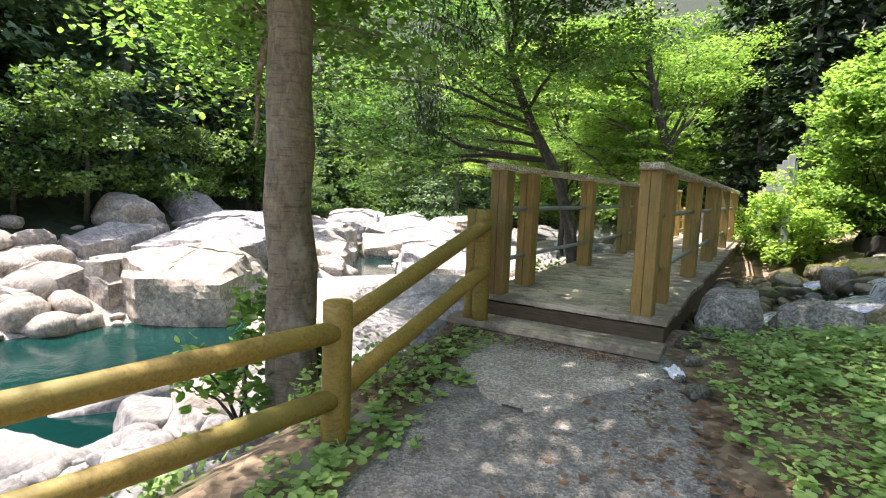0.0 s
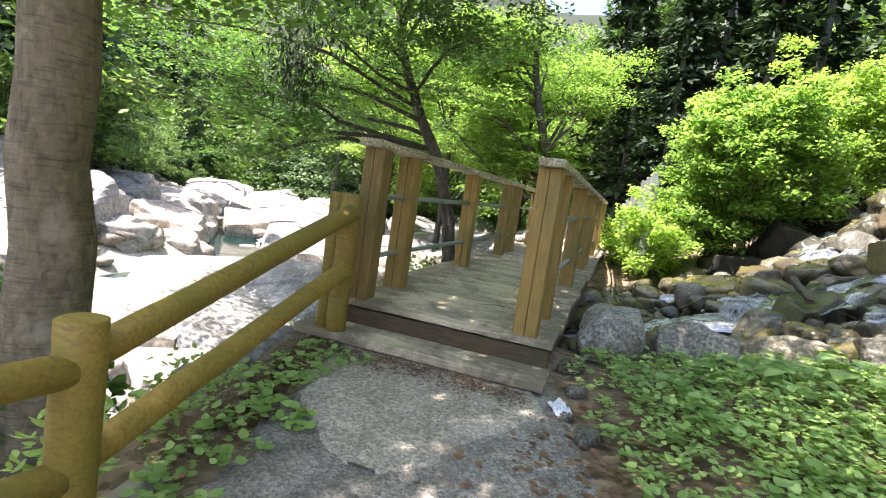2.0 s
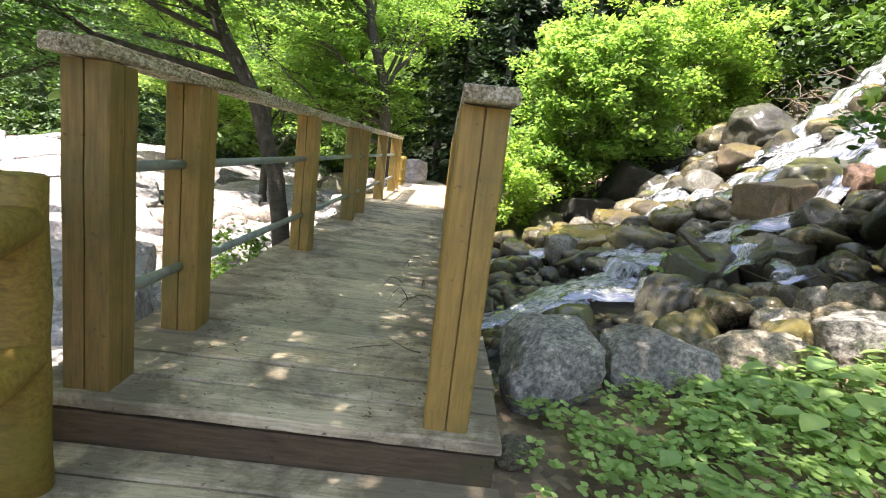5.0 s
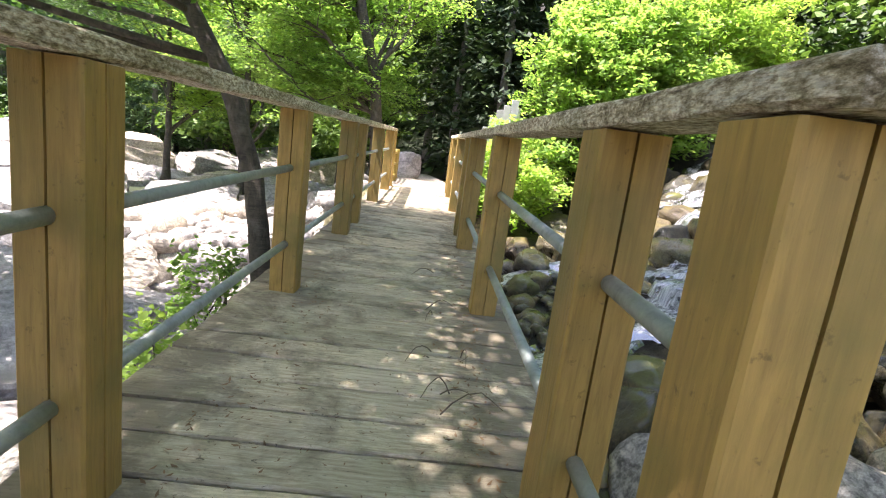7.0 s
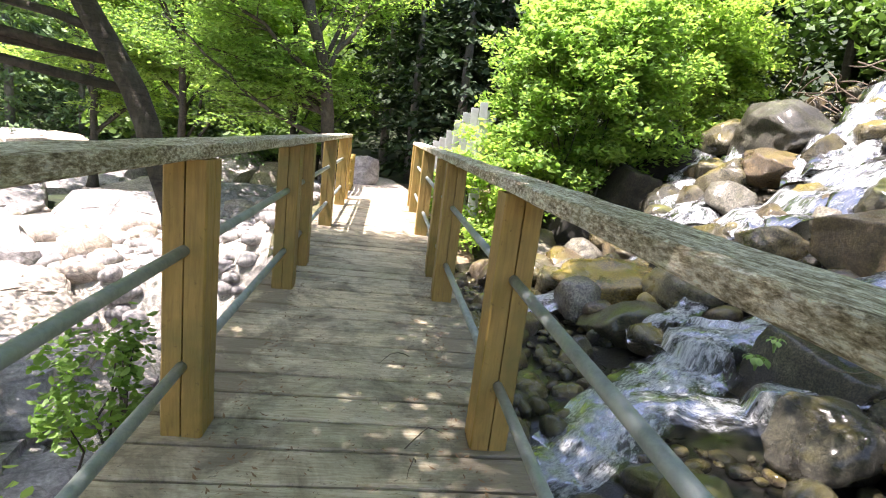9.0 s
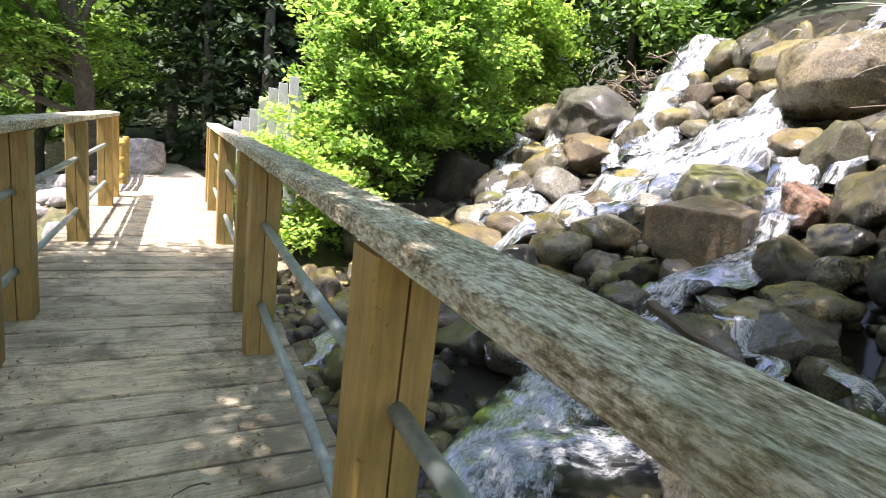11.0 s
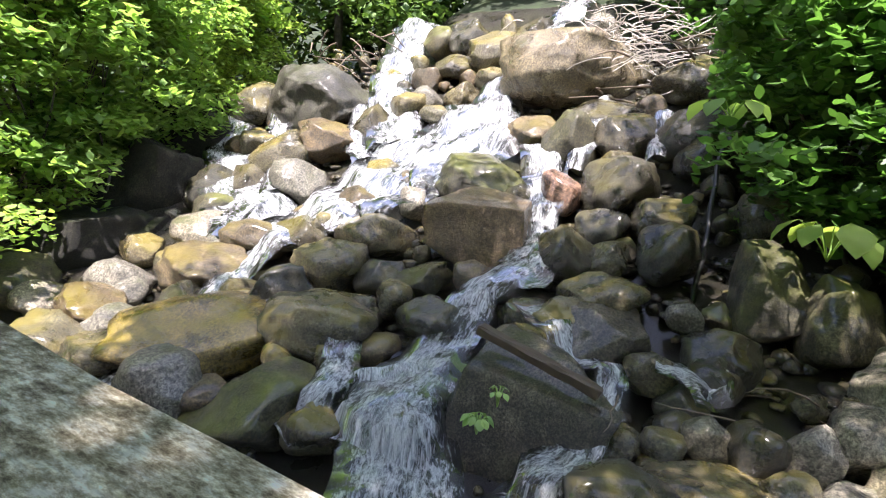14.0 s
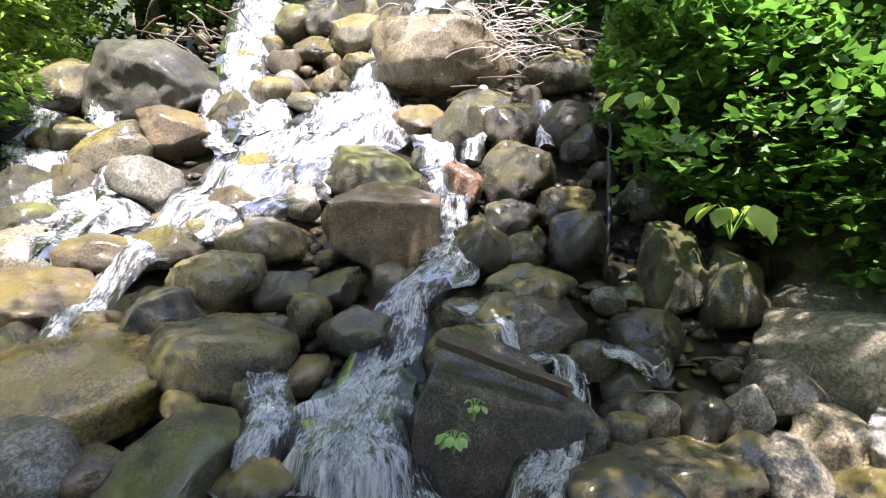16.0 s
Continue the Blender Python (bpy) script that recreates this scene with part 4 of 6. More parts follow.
# smaller stones that fill the bed between the large ones
fr = random.Random(5)
count = 0
for tries in range(6000):
    x, y = fr.uniform(-1.2, 7.4), fr.uniform(6.0, 15.2)
    r = fr.choice((0.06, 0.08, 0.1, 0.13, 0.16, 0.2)) * (1.25 if x < 1.6 else 1.0)
    if y > 13.4 and x < 3.2 or x > 4 and y < 7.3:
        continue
    if any((x - a) ** 2 + (y - b) ** 2 < (0.62 * c + 0.75 * r) ** 2 for a, b, c in PLACED):
        continue
    if x < 2.0 and any((x - a) ** 2 + (y - c) ** 2 < (0.3 + r) ** 2 for a, c in LOW_FLOW):
        continue
    kind = fr.choice("GGDDDOGM" if y < 11 else "GDOWOG")
    stone(x, y, stream_z(x) - 0.16 + r * 0.75, r * 2.4, r * 2.1, kind)
    count += 1
    if count > 190:
        break


# ---- running water ----
wr = np.random.default_rng(3)
cascades = thing("cascade", "white rushing water over the stream's boulders", "waterfall", Matrix.Translation((0, 0, 0)), kind="structure")


FLOW = []


def cascade(points, density=0.0):
    """A sheet of falling water; each point is x, y and width."""
    pts = np.array(points, float)
    seg = np.r_[0, np.cumsum(np.hypot(np.diff(pts[:, 0]), np.diff(pts[:, 1])))]
    n = max(8, int(seg[-1] / 0.05))
    tt = np.linspace(0, seg[-1], n)
    xs, ys, ws = (np.interp(tt, seg, pts[:, k]) for k in range(3))
    for a in (xs, ys, ws):
        a[1:-1] = (a[:-2] + a[1:-1] * 2 + a[2:]) / 4
    FLOW.extend(zip(xs[::4], ys[::4], ws[::4]))
    vs, uv, edges, fs = [], [], [], []
    across = 12
    run = 0.0
    off = float(wr.uniform(0, 50))
    for i in range(n):
        dx, dy = xs[min(i + 1, n - 1)] - xs[max(i - 1, 0)], ys[min(i + 1, n - 1)] - ys[max(i - 1, 0)]
        l = math.hypot(dx, dy) or 1
        # level across the flow, leaning to face down the slope
        ax, ay = -dy / l, dx / l
        for j in range(across):
            f = j / (across - 1) - 0.5
            x, y = xs[i] + ax * f * ws[i] * 1.35, ys[i] + ay * f * ws[i] * 1.35
            z = stream_z(xs[i]) * 0.6 + stream_z(x) * 0.4 + 0.075 - 0.16 * (2 * f) ** 2 * ws[i]
            if z > 0.1:
                # the bed falls in ledges: nearly level lips, then a drop
                u = z / 0.46 + 0.9 * noise.noise((y * 1.3, x * 0.4, off))
                k = math.floor(u)
                z += 0.5 * 0.46 * (k + smooth_step(0.0, 0.45, u - k) - u) + 0.04
            z += 0.05 * noise.noise((x * 5, y * 5, off)) + 0.02 * noise.noise((x * 14, y * 14, off))
            vs.append((x, y, z))
            uv.append((f * ws[i] * 1.35 + off, run * 1.0 + off))
            edges.append((j / (across - 1), density))
        if i < n - 1:
            run += 1.3 * (tt[1] - tt[0])
    for i in range(n - 1):
        for j in range(across - 1):
            fs.append((i * across + j, i * across + j + 1, (i + 1) * across + j + 1, (i + 1) * across + j))
    me = mesh_of("water", vs, fs, FOAM, True)
    me.uv_layers.new(name="UVMap")
    me.uv_layers.new(name="edge")
    for loop in me.loops:
        me.uv_layers["UVMap"].data[loop.index].uv = uv[loop.vertex_index]
        me.uv_layers["edge"].data[loop.index].uv = edges[loop.vertex_index]
    child("water", me, cascades)


cascade([(7.89, 13.50, 0.82), (6.51, 13.07, 0.59), (5.51, 12.28, 0.59), (4.82, 11.49, 0.88), (4.14, 11.66, 1.01), (3.53, 11.90, 0.83), (2.92, 11.95, 0.42), (2.41, 11.93, 0.34), (1.82, 11.62, 0.31), (1.39, 11.44, 0.38)])
cascade([(9.34, 10.54, 0.50), (7.78, 10.50, 0.41), (7.03, 10.88, 0.34), (5.90, 10.78, 0.49), (5.22, 10.56, 1.02), (4.68, 10.70, 0.81), (4.34, 11.23, 0.80), (3.74, 11.53, 0.76)])
cascade([(4.97, 9.70, 0.41), (4.59, 9.47, 0.38), (3.99, 9.21, 0.25), (3.51, 9.10, 0.31), (3.12, 9.07, 0.43), (2.82, 9.32, 0.27), (2.38, 9.32, 0.34), (1.97, 9.38, 0.51), (1.59, 9.37, 0.69), (1.27, 9.36, 0.71)])
cascade([(2.86, 8.96, 0.27), (2.77, 8.68, 0.35), (2.54, 8.46, 0.21), (2.36, 8.08, 0.14), (2.08, 8.06, 0.21), (1.61, 8.12, 0.24)])
cascade([(5.41, 15.70, 0.54), (4.61, 14.83, 0.57), (3.82, 13.96, 0.57), (3.49, 12.99, 0.93), (3.32, 12.24, 0.78)])
cascade([(6.39, 15.25, 0.25), (5.60, 14.68, 0.30), (4.92, 14.09, 0.32), (3.60, 12.69, 0.28)])
cascade([(5.93, 13.35, 0.19), (5.36, 12.82, 0.24), (4.73, 12.35, 0.26), (4.39, 11.82, 0.35)])
cascade([(2.38, 11.02, 0.20), (2.08, 11.17, 0.25), (1.76, 11.37, 0.25)])
cascade([(5.82, 9.24, 0.20), (5.03, 9.17, 0.23), (4.63, 9.16, 0.15)])
cascade([(5.55, 8.42, 0.17), (4.80, 8.36, 0.15)])
cascade([(2.02, 10.09, 0.21), (1.67, 9.85, 0.23), (1.35, 9.81, 0.29), (1.15, 9.88, 0.32)])
cascade([(5.71, 10.99, 0.8), (4.88, 10.86, 1.15), (4.17, 11.27, 1.05), (3.66, 11.61, 0.9), (3.25, 11.62, 0.6)], -0.03)
cascade([(3.37, 12.55, 0.81), (3.24, 12.95, 1.12), (3.05, 13.14, 0.84)])
cascade([(2.43, 7.67, 0.25), (2.59, 7.46, 0.26), (2.53, 7.85, 0.17)])
cascade([(x, y, 0.58) for x, y in LOW_FLOW], 0.03)
cascade([(1.46, 11.37, 0.4), (0.9, 11.3, 0.45), (0.3, 11.2, 0.5), (-0.5, 10.6, 0.5), (-1.4, 10.0, 0.5)])
cascade([(1.68, 8.13, 0.3), (1.2, 8.3, 0.4), (0.8, 8.6, 0.5), (0.4, 8.85, 0.5)])


pebbles = {"G": [], "D": [], "O": []}
for tries in range(3400):
    x, y = fr.uniform(-2.4, 7.6), fr.uniform(5.9, 15.4)
    if y > 13.6 and x < 3.0 or x > 4.2 and y < 7.2:
        continue
    if any((x - a) ** 2 + (y - c) ** 2 < (0.55 * w) ** 2 for a, c, w in FLOW):
        continue
    r = fr.uniform(0.03, 0.11) if x > 0 else fr.uniform(0.06, 0.2)
    # mostly the dark stone, which keeps the gaps in a shadow tone
    pebbles[fr.choice("GDDDDO")].append((x, y, stream_z(x) - BED_DROP * smooth_step(0.2, 1.0, x) + r * 0.25, r))
for k, sp in pebbles.items():
    stone_field("pebbles", "wet pebbles and cobbles filling the stream bed", sp, STONE[k], ord(k))



# ---- boulders at the near bank ----
def bank_boulder(x, y, z, sx, sy, sz, i, yaw=0):
    ob = thing("boulder", "pale grey speckled granite boulder with mossy foot by the bridge", "rock", pose(x, y, z, 3, -4, yaw), data=shape("S", i))
    ob.scale = (sx / 1.7, sy / 1.7, sz / 1.7)


bank_boulder(-0.3, 5.46, 0.13, 0.58, 0.55, 0.56, 0, 4)
bank_boulder(0.46, 5.66, 0.18, 0.62, 0.5, 0.46, 1, -8)
bank_boulder(1.2, 5.9, 0.2, 0.5, 0.5, 0.42, 2, 20)
bank_boulder(2.05, 6.15, 0.36, 0.55, 0.5, 0.42, 3, 50)
for x, y, s in ((-0.42, 4.35, 0.22), (-0.45, 3.95, 0.16), (-0.3, 3.75, 0.26), (0.62, 4.5, 0.3), (-0.5, 4.75, 0.3), (0.9, 4.2, 0.14)):
    ob = thing("stone", "small grey stone among the ground plants", "rock", pose(x, y, height(x, y) + s * 0.15, 5, 8, x * 200), data=shape("W", 1))
    ob.scale = (s / 2.8, s / 2.6, s / 5.0)
# flat edging stones before the step
for i in range(5):
    x = -1.45 + i * 0.16
    ob = thing("edging_stone", "flat pale edging stone at the foot of the step", "stone", pose(x, 4.03 + 0.006 * i, -0.075, 0, 0, 4 * i), group="edging stones", data=shape("W", i % 3))
    ob.scale = (0.10, 0.055, 0.03)

# ---- white rocks of the river ----
rr = random.Random(8)


def river_rock(x, y, top, sx, sy, sz, kind="granite_block", yaw=0, tilt=0):
    ob = thing("boulder", "white sunlit granite river rock with dark cracks", "rock", pose(x, y, top - sz * 0.47, tilt, rr.uniform(-4, 4), yaw), data=shape(kind, rr.randrange(5)))
    ob.scale = (sx / 1.65, sy / 1.65, sz / 1.62)


river_rock(-14.9, 9.2, -0.45, 3.2, 5.4, 3.0, yaw=38)
river_rock(-17.2, 11.6, 0.25, 3.4, 6.6, 3.6, yaw=32)
river_rock(-15.6, 6.7, -0.95, 1.7, 1.5, 2.2, yaw=22)
river_rock(-16.2, 5.3, -1.05, 2.0, 1.8, 2.2, yaw=10)
river_rock(-16.4, 3.4, -1.35, 1.8, 2.4, 1.8, yaw=0)
river_rock(-18.6, 5.0, -0.7, 2.6, 4.4, 2.4, yaw=12)
river_rock(-18.9, 8.3, -0.2, 2.4, 2.6, 2.6, yaw=5)
river_rock(-20.6, 9.8, 0.75, 2.0, 2.2, 2.0, "granite", 15)
river_rock(-21.2, 12.8, 1.0, 2.2, 2.6, 2.0, "granite", 15)
river_rock(-16.5, 13.8, -0.9, 2.4, 3.2, 2.6, yaw=35)
river_rock(-16.3, 16.2, -1.4, 1.4, 2.0, 1.8, yaw=35)
river_rock(-18.9, 18.0, -0.6, 3.0, 4.0, 3.0, yaw=38)
river_rock(-22.0, 22.0, -0.3, 3.0, 5.0, 3.2, yaw=40)
river_rock(-22.5, 18.0, 0.2, 3.0, 4.0, 3.0, yaw=20)
river_rock(-11.6, 17.6, -0.55, 3.4, 5.2, 3.2, yaw=42)
river_rock(-8.0, 14.2, -1.6, 2.4, 3.2, 1.2, yaw=30, tilt=10)
river_rock(-14.5, 22.5, -0.9, 4.2, 5.0, 2.6, yaw=30, tilt=8)
river_rock(-9.4, 21.5, -1.2, 3.4, 4.0, 1.8, yaw=12, tilt=10)
river_rock(-19.5, 28.0, -0.6, 5.0, 5.0, 2.6, yaw=50, tilt=8)
river_rock(-28.0, 31.0, 0.0, 4.5, 5.0, 3.6, yaw=40)
river_rock(-25.0, 27.0, 0.2, 3.5, 5.0, 3.4, yaw=35)
river_rock(-8.3, 7.6, -1.45, 3.0, 3.4, 1.3, yaw=30, tilt=12)
river_rock(-8.5, 9.6, -1.3, 3.4, 4.0, 1.3, yaw=38, tilt=9)
river_rock(-6.7, 10.4, -1.1, 2.4, 3.0, 1.1, yaw=20, tilt=14)
river_rock(-6.6, 8.2, -1.4, 1.9, 2.4, 0.9, yaw=55, tilt=14)
river_rock(-8.6, 4.6, -2.05, 2.9, 1.0, 0.8, "granite", 60)
river_rock(-7.0, 5.3, -1.75, 1.5, 0.9, 0.8, "granite", 50)
river_rock(-7.2, 3.7, -1.85, 1.2, 1.0, 0.9, "granite", 20)
river_rock(-7.6, 2.2, -2.0, 1.5, 1.2, 0.8, "granite", 30)
river_rock(-7.5, 0.4, -1.9, 1.8, 1.4, 0.9, "granite", 10)
river_rock(-6.2, 11.6, -1.4, 2.2, 1.8, 1.2, yaw=0)
river_rock(-4.6, 7.2, -1.2, 1.4, 1.8, 1.0, yaw=25)
river_rock(-5.8, 5.6, -1.6, 1.8, 1.6, 0.7, yaw=40, tilt=12)
fk = random.Random(77)
for k in range(16):
    x, y = -8 - 22 * (k % 8) / 8 + fk.uniform(-1, 1), 27 + 9 * (k // 8) + fk.uniform(-2, 2)
    river_rock(x, y, fk.uniform(-1.1, -0.4) + 0.5 * (k // 8), fk.uniform(3.0, 5.0), fk.uniform(2.5, 4.5), 2.4, yaw=fk.uniform(0, 60), tilt=9)
for x, y, sx, sy, up, yaw in ((-5.0, 8.9, 1.5, 1.2, 0.22, 30), (-4.4, 10.2, 1.0, 1.3, 0.2, 70), (-6.0, 8.0, 1.2, 1.0, 0.2, 10), (-4.1, 8.2, 0.9, 1.1, 0.18, 50), (-5.6, 10.4, 1.4, 1.1, 0.25, 15), (-5.2, 12.2, 1.5, 1.6, 0.3, 40), (-4.8, 6.0, 1.2, 0.9, 0.2, 65), (-4.3, 4.9, 0.9, 1.2, 0.2, 20), (-5.4, 4.3, 1.3, 1.0, 0.2, 50), (-5.0, 2.9, 1.2, 1.0, 0.2, 10), (-6.4, 6.4, 1.1, 1.3, 0.2, 35), (-3.25, 4.2, 0.9, 0.8, 0.16, 25), (-3.5, 5.3, 0.9, 1.1, 0.16, 60), (-3.75, 3.5, 1.0, 0.8, 0.16, 5)):
    river_rock(x, y, height(x, y) + up, sx, sy, 0.6, yaw=yaw, tilt=rr.uniform(-9, 9))
bank_r = thing("boulder", "grey lichened boulder under the bridge's river side", "rock", pose(-3.3, 6.7, -0.9, 0, 10, 30), data=shape("S", 1))
bank_r.scale = (0.42, 0.48, 0.3)
n = 0
for tries in range(5000):
    y = rr.uniform(-2, 26)
    cx, half = channel(y)
    if rr.random() < 0.84:
        x = rr.uniform(max(-9.5, cx + half - 0.5), -4.2)
        s = rr.choice((0.18, 0.25, 0.3, 0.4, 0.5, 0.7, 0.95))
    else:
        x = cx - half - rr.uniform(0.2, 6)
        s = rr.choice((0.6, 0.9, 1.3, 1.8))
    if y < 1 and x > -5:
        continue
    z = height(x, y)
    ob = thing("boulder" if s > 0.6 else "stone", "pale sunlit granite stone on the river bank", "rock", pose(x, y, z + s * 0.08, rr.uniform(-15, 15), rr.uniform(-15, 15), rr.uniform(0, 360)), "river bank stones", data=shape("granite", rr.randrange(5)))
    ob.scale = (s * rr.uniform(0.5, 0.75), s * rr.uniform(0.4, 0.6), s * rr.uniform(0.28, 0.42))
    n += 1
    if n >= 170:
        break
bank_spots = []
for k in range(1700):
    y = rr.uniform(-3, 24)
    cx, half = channel(y)
    x = rr.uniform(max(-10.5, cx + half), -2.75)
    r = rr.choice((0.06, 0.08, 0.1, 0.14, 0.2, 0.28))
    bank_spots.append((x, y, height(x, y) + r * 0.2, r))
stone_field("river_stones", "pale sunlit cobbles along the river bank", bank_spots, GRANITE, 3)
far_spots = []
for k in range(700):
    y = rr.uniform(-4, 45)
    cx, half = channel(y)
    x = cx - half - rr.uniform(0, 7) if rr.random() < 0.6 else cx + half + rr.uniform(0, 14)
    r = rr.choice((0.2, 0.3, 0.45, 0.7))
    if x < -6:
        far_spots.append((x, y, height(x, y) + r * 0.2, r))
stone_field("river_stones", "pale tumbled rocks along the far river banks", far_spots, GRANITE, 4)


# ---- trees ----
def bend(a, b, sag, rng, n=7, wob=0.08):
    a, b = Vector(a), Vector(b)
    l = (b - a).length
    return [a.lerp(b, i / (n - 1)) + Vector((rng.uniform(-wob, wob) * l * 0.3, rng.uniform(-wob, wob) * l * 0.3, sag * math.sin(math.pi * i / (n - 1)))) * (0 if i in (0, n - 1) else 1) for i in range(n)]


def along(points, n):
    """n points evenly spread over a bent line."""
    pts = [Vector(p) for p in points]
    out = []
    for i in range(n):
        f = i / (n - 1) * (len(pts) - 1)
        k = min(int(f), len(pts) - 2)
        out.append(pts[k].lerp(pts[k + 1], f - k))
    return out


def in_sun_gap(p):
    """Whether a spray would shade the bridge's far end or the sunlit shrub; left out to let the sun in."""
    h = (p.z - 0.5) / SUN_DIR.z
    x, y = p.x - SUN_DIR.x * h, p.y - SUN_DIR.y * h
    if p.z > 4.5 and 0.2 < x - 0.9 < 4.2 and 13.8 < y - 0.25 < 17.2:
        return True
    return -2.5 < x < -0.2 and 12.2 + 0.6 * noise.noise((x * 1.3, 3.0, 0.0)) < y < 18.2


def tree(name, label, trunk_pts, trunk_r, limbs, leaf_size, leaves_per, bark, leaf, seed, twigs=7, spray=0.55, flat=0.72, bark_label="", twig_len=(0.7, 1.5)):
    """A broadleaf tree. limbs: (height fraction on the trunk, end point, sag). Twigs with level leaf sprays grow from each limb."""
    rng = random.Random(seed)
    nrg = np.random.default_rng(seed)
    t = thing(name, label, "tree", Matrix.Translation((0, 0, 0)))
    trunk_pts = [Vector(p) for p in trunk_pts]
    fine, radii = [], []
    m = 26
    for i in range(m):
        f = i / (m - 1) * (len(trunk_pts) - 1)
        k = min(int(f), len(trunk_pts) - 2)
        fine.append(trunk_pts[k].lerp(trunk_pts[k + 1], f - k) + Vector((rng.uniform(-0.2, 0.2), rng.uniform(-0.2, 0.2), 0)) * trunk_r * 0.5)
        flare = 1 + 0.55 * max(0, 1 - i / 3.0) ** 2
        radii.append(trunk_r * flare * (1 - 0.55 * i / (m - 1)))
    child("trunk", tube_mesh("trunk", fine, radii, bark, 20, True, 0.05, seed), t, None, bark_label)
    small, cents = [], []
    weights = []
    for frac, end, sag, *more in limbs:
        a = fine[int(frac * (m - 1))]
        r0 = radii[int(frac * (m - 1))] * 0.45
        pts = bend(a, end, sag, rng, 10) if isinstance(end, tuple) else along([a] + end, 10)
        child("limb", tube_mesh("limb", pts, [r0 * (1 - 0.8 * i / 9) for i in range(10)], bark, 10, True, 0.04, seed), t)
        for k in range(twigs):
            f = 0.25 + 0.75 * (k + rng.random()) / twigs
            i = min(8, int(f * 9))
            b0 = pts[i].lerp(pts[i + 1], f * 9 - i)
            az = rng.uniform(0, 6.2832)
            ln = rng.uniform(*twig_len)
            b1 = b0 + Vector((math.cos(az) * ln, math.sin(az) * ln, rng.uniform(-0.12, 0.5) * ln))
            tw = bend(b0, b1, 0.08, rng, 5)
            rb = max(0.008, r0 * (1 - 0.8 * f) * 0.45)
            small.append((tw, [rb * (1 - 0.85 * j / 4) for j in range(5)]))
            for q in (0.45, 0.75, 1.0):
                c = b0.lerp(b1, q)
                for s in range(2):
                    o = Vector((rng.gauss(0, spray * 0.55), rng.gauss(0, spray * 0.55), rng.gauss(0, 0.10)))
                    if in_sun_gap(c + o):
                        continue
                    small.append(([c, c + o * 0.5, c + o], [0.006, 0.004, 0.002]))
                    cents.append(c + o)
                    weights.append(more[0] if more else 1.0)
    tagged(child("branchwork", join_tubes("branchwork", small, bark, 5), t), kind="stuff")
    cents = np.array([tuple(c) for c in cents], dtype=np.float32)
    wsum = np.array(weights) / sum(weights)
    pick = nrg.choice(len(cents), leaves_per, p=wsum)
    rad = np.sqrt(nrg.uniform(0, 1, leaves_per)) * spray * nrg.uniform(0.6, 1.1, leaves_per)
    az = nrg.uniform(0, 6.2832, leaves_per)
    pos = cents[pick] + np.stack([np.cos(az) * rad, np.sin(az) * rad, nrg.normal(0, 0.05, leaves_per) - 0.14 * (rad / spray) ** 2], 1)
    child("crown", leaf_mesh("crown", pos, nrg.uniform(0.65, 1.25, leaves_per) * leaf_size, leaf, nrg, flat, 0.6, sides=8 if name == "cherry_tree" else 4), t)
    return t


def fan(centre, radius, n, z0, z1, seed, a0=0, a1=360):
    rng = random.Random(seed)
    out = []
    for i in range(n):
        a = radians(a0 + (a1 - a0) * (i + rng.uniform(0.2, 0.8)) / n)
        rr_ = radius * rng.uniform(0.55, 1.0)
        out.append((centre[0] + math.cos(a) * rr_, centre[1] + math.sin(a) * rr_, rng.uniform(z0, z1)))
    return out


# the near trunk beside the fence
T1 = (-3.05, 2.62)
tree("cherry_tree", "tall cherry tree with ringed brown bark by the fence", [(T1[0] + 0.06, T1[1], -1.2), (T1[0], T1[1], 0.3), (T1[0] - 0.08, T1[1], 3.0), (T1[0] - 0.1, T1[1] + 0.2, 6.5), (T1[0], T1[1] + 0.3, 9.0)], 0.215,
     [(rng_f, e, 0.4) for rng_f, e in zip((0.5, 0.55, 0.6, 0.65, 0.7, 0.75, 0.8, 0.85, 0.9, 0.95), fan((T1[0] + 0.8, T1[1]), 4.5, 10, 5.4, 9.5, 3))] + [(0.44, (-5.0, 3.5, 2.7), 0.5, 1.2), (0.42, (-5.1, 3.8, 1.7), 0.9, 1.2), (0.46, (-4.8, 4.1, 3.3), 0.5, 1.0)],
     0.1, 38000, BARK, MAPLE_LEAF, 31, 10, 0.65)

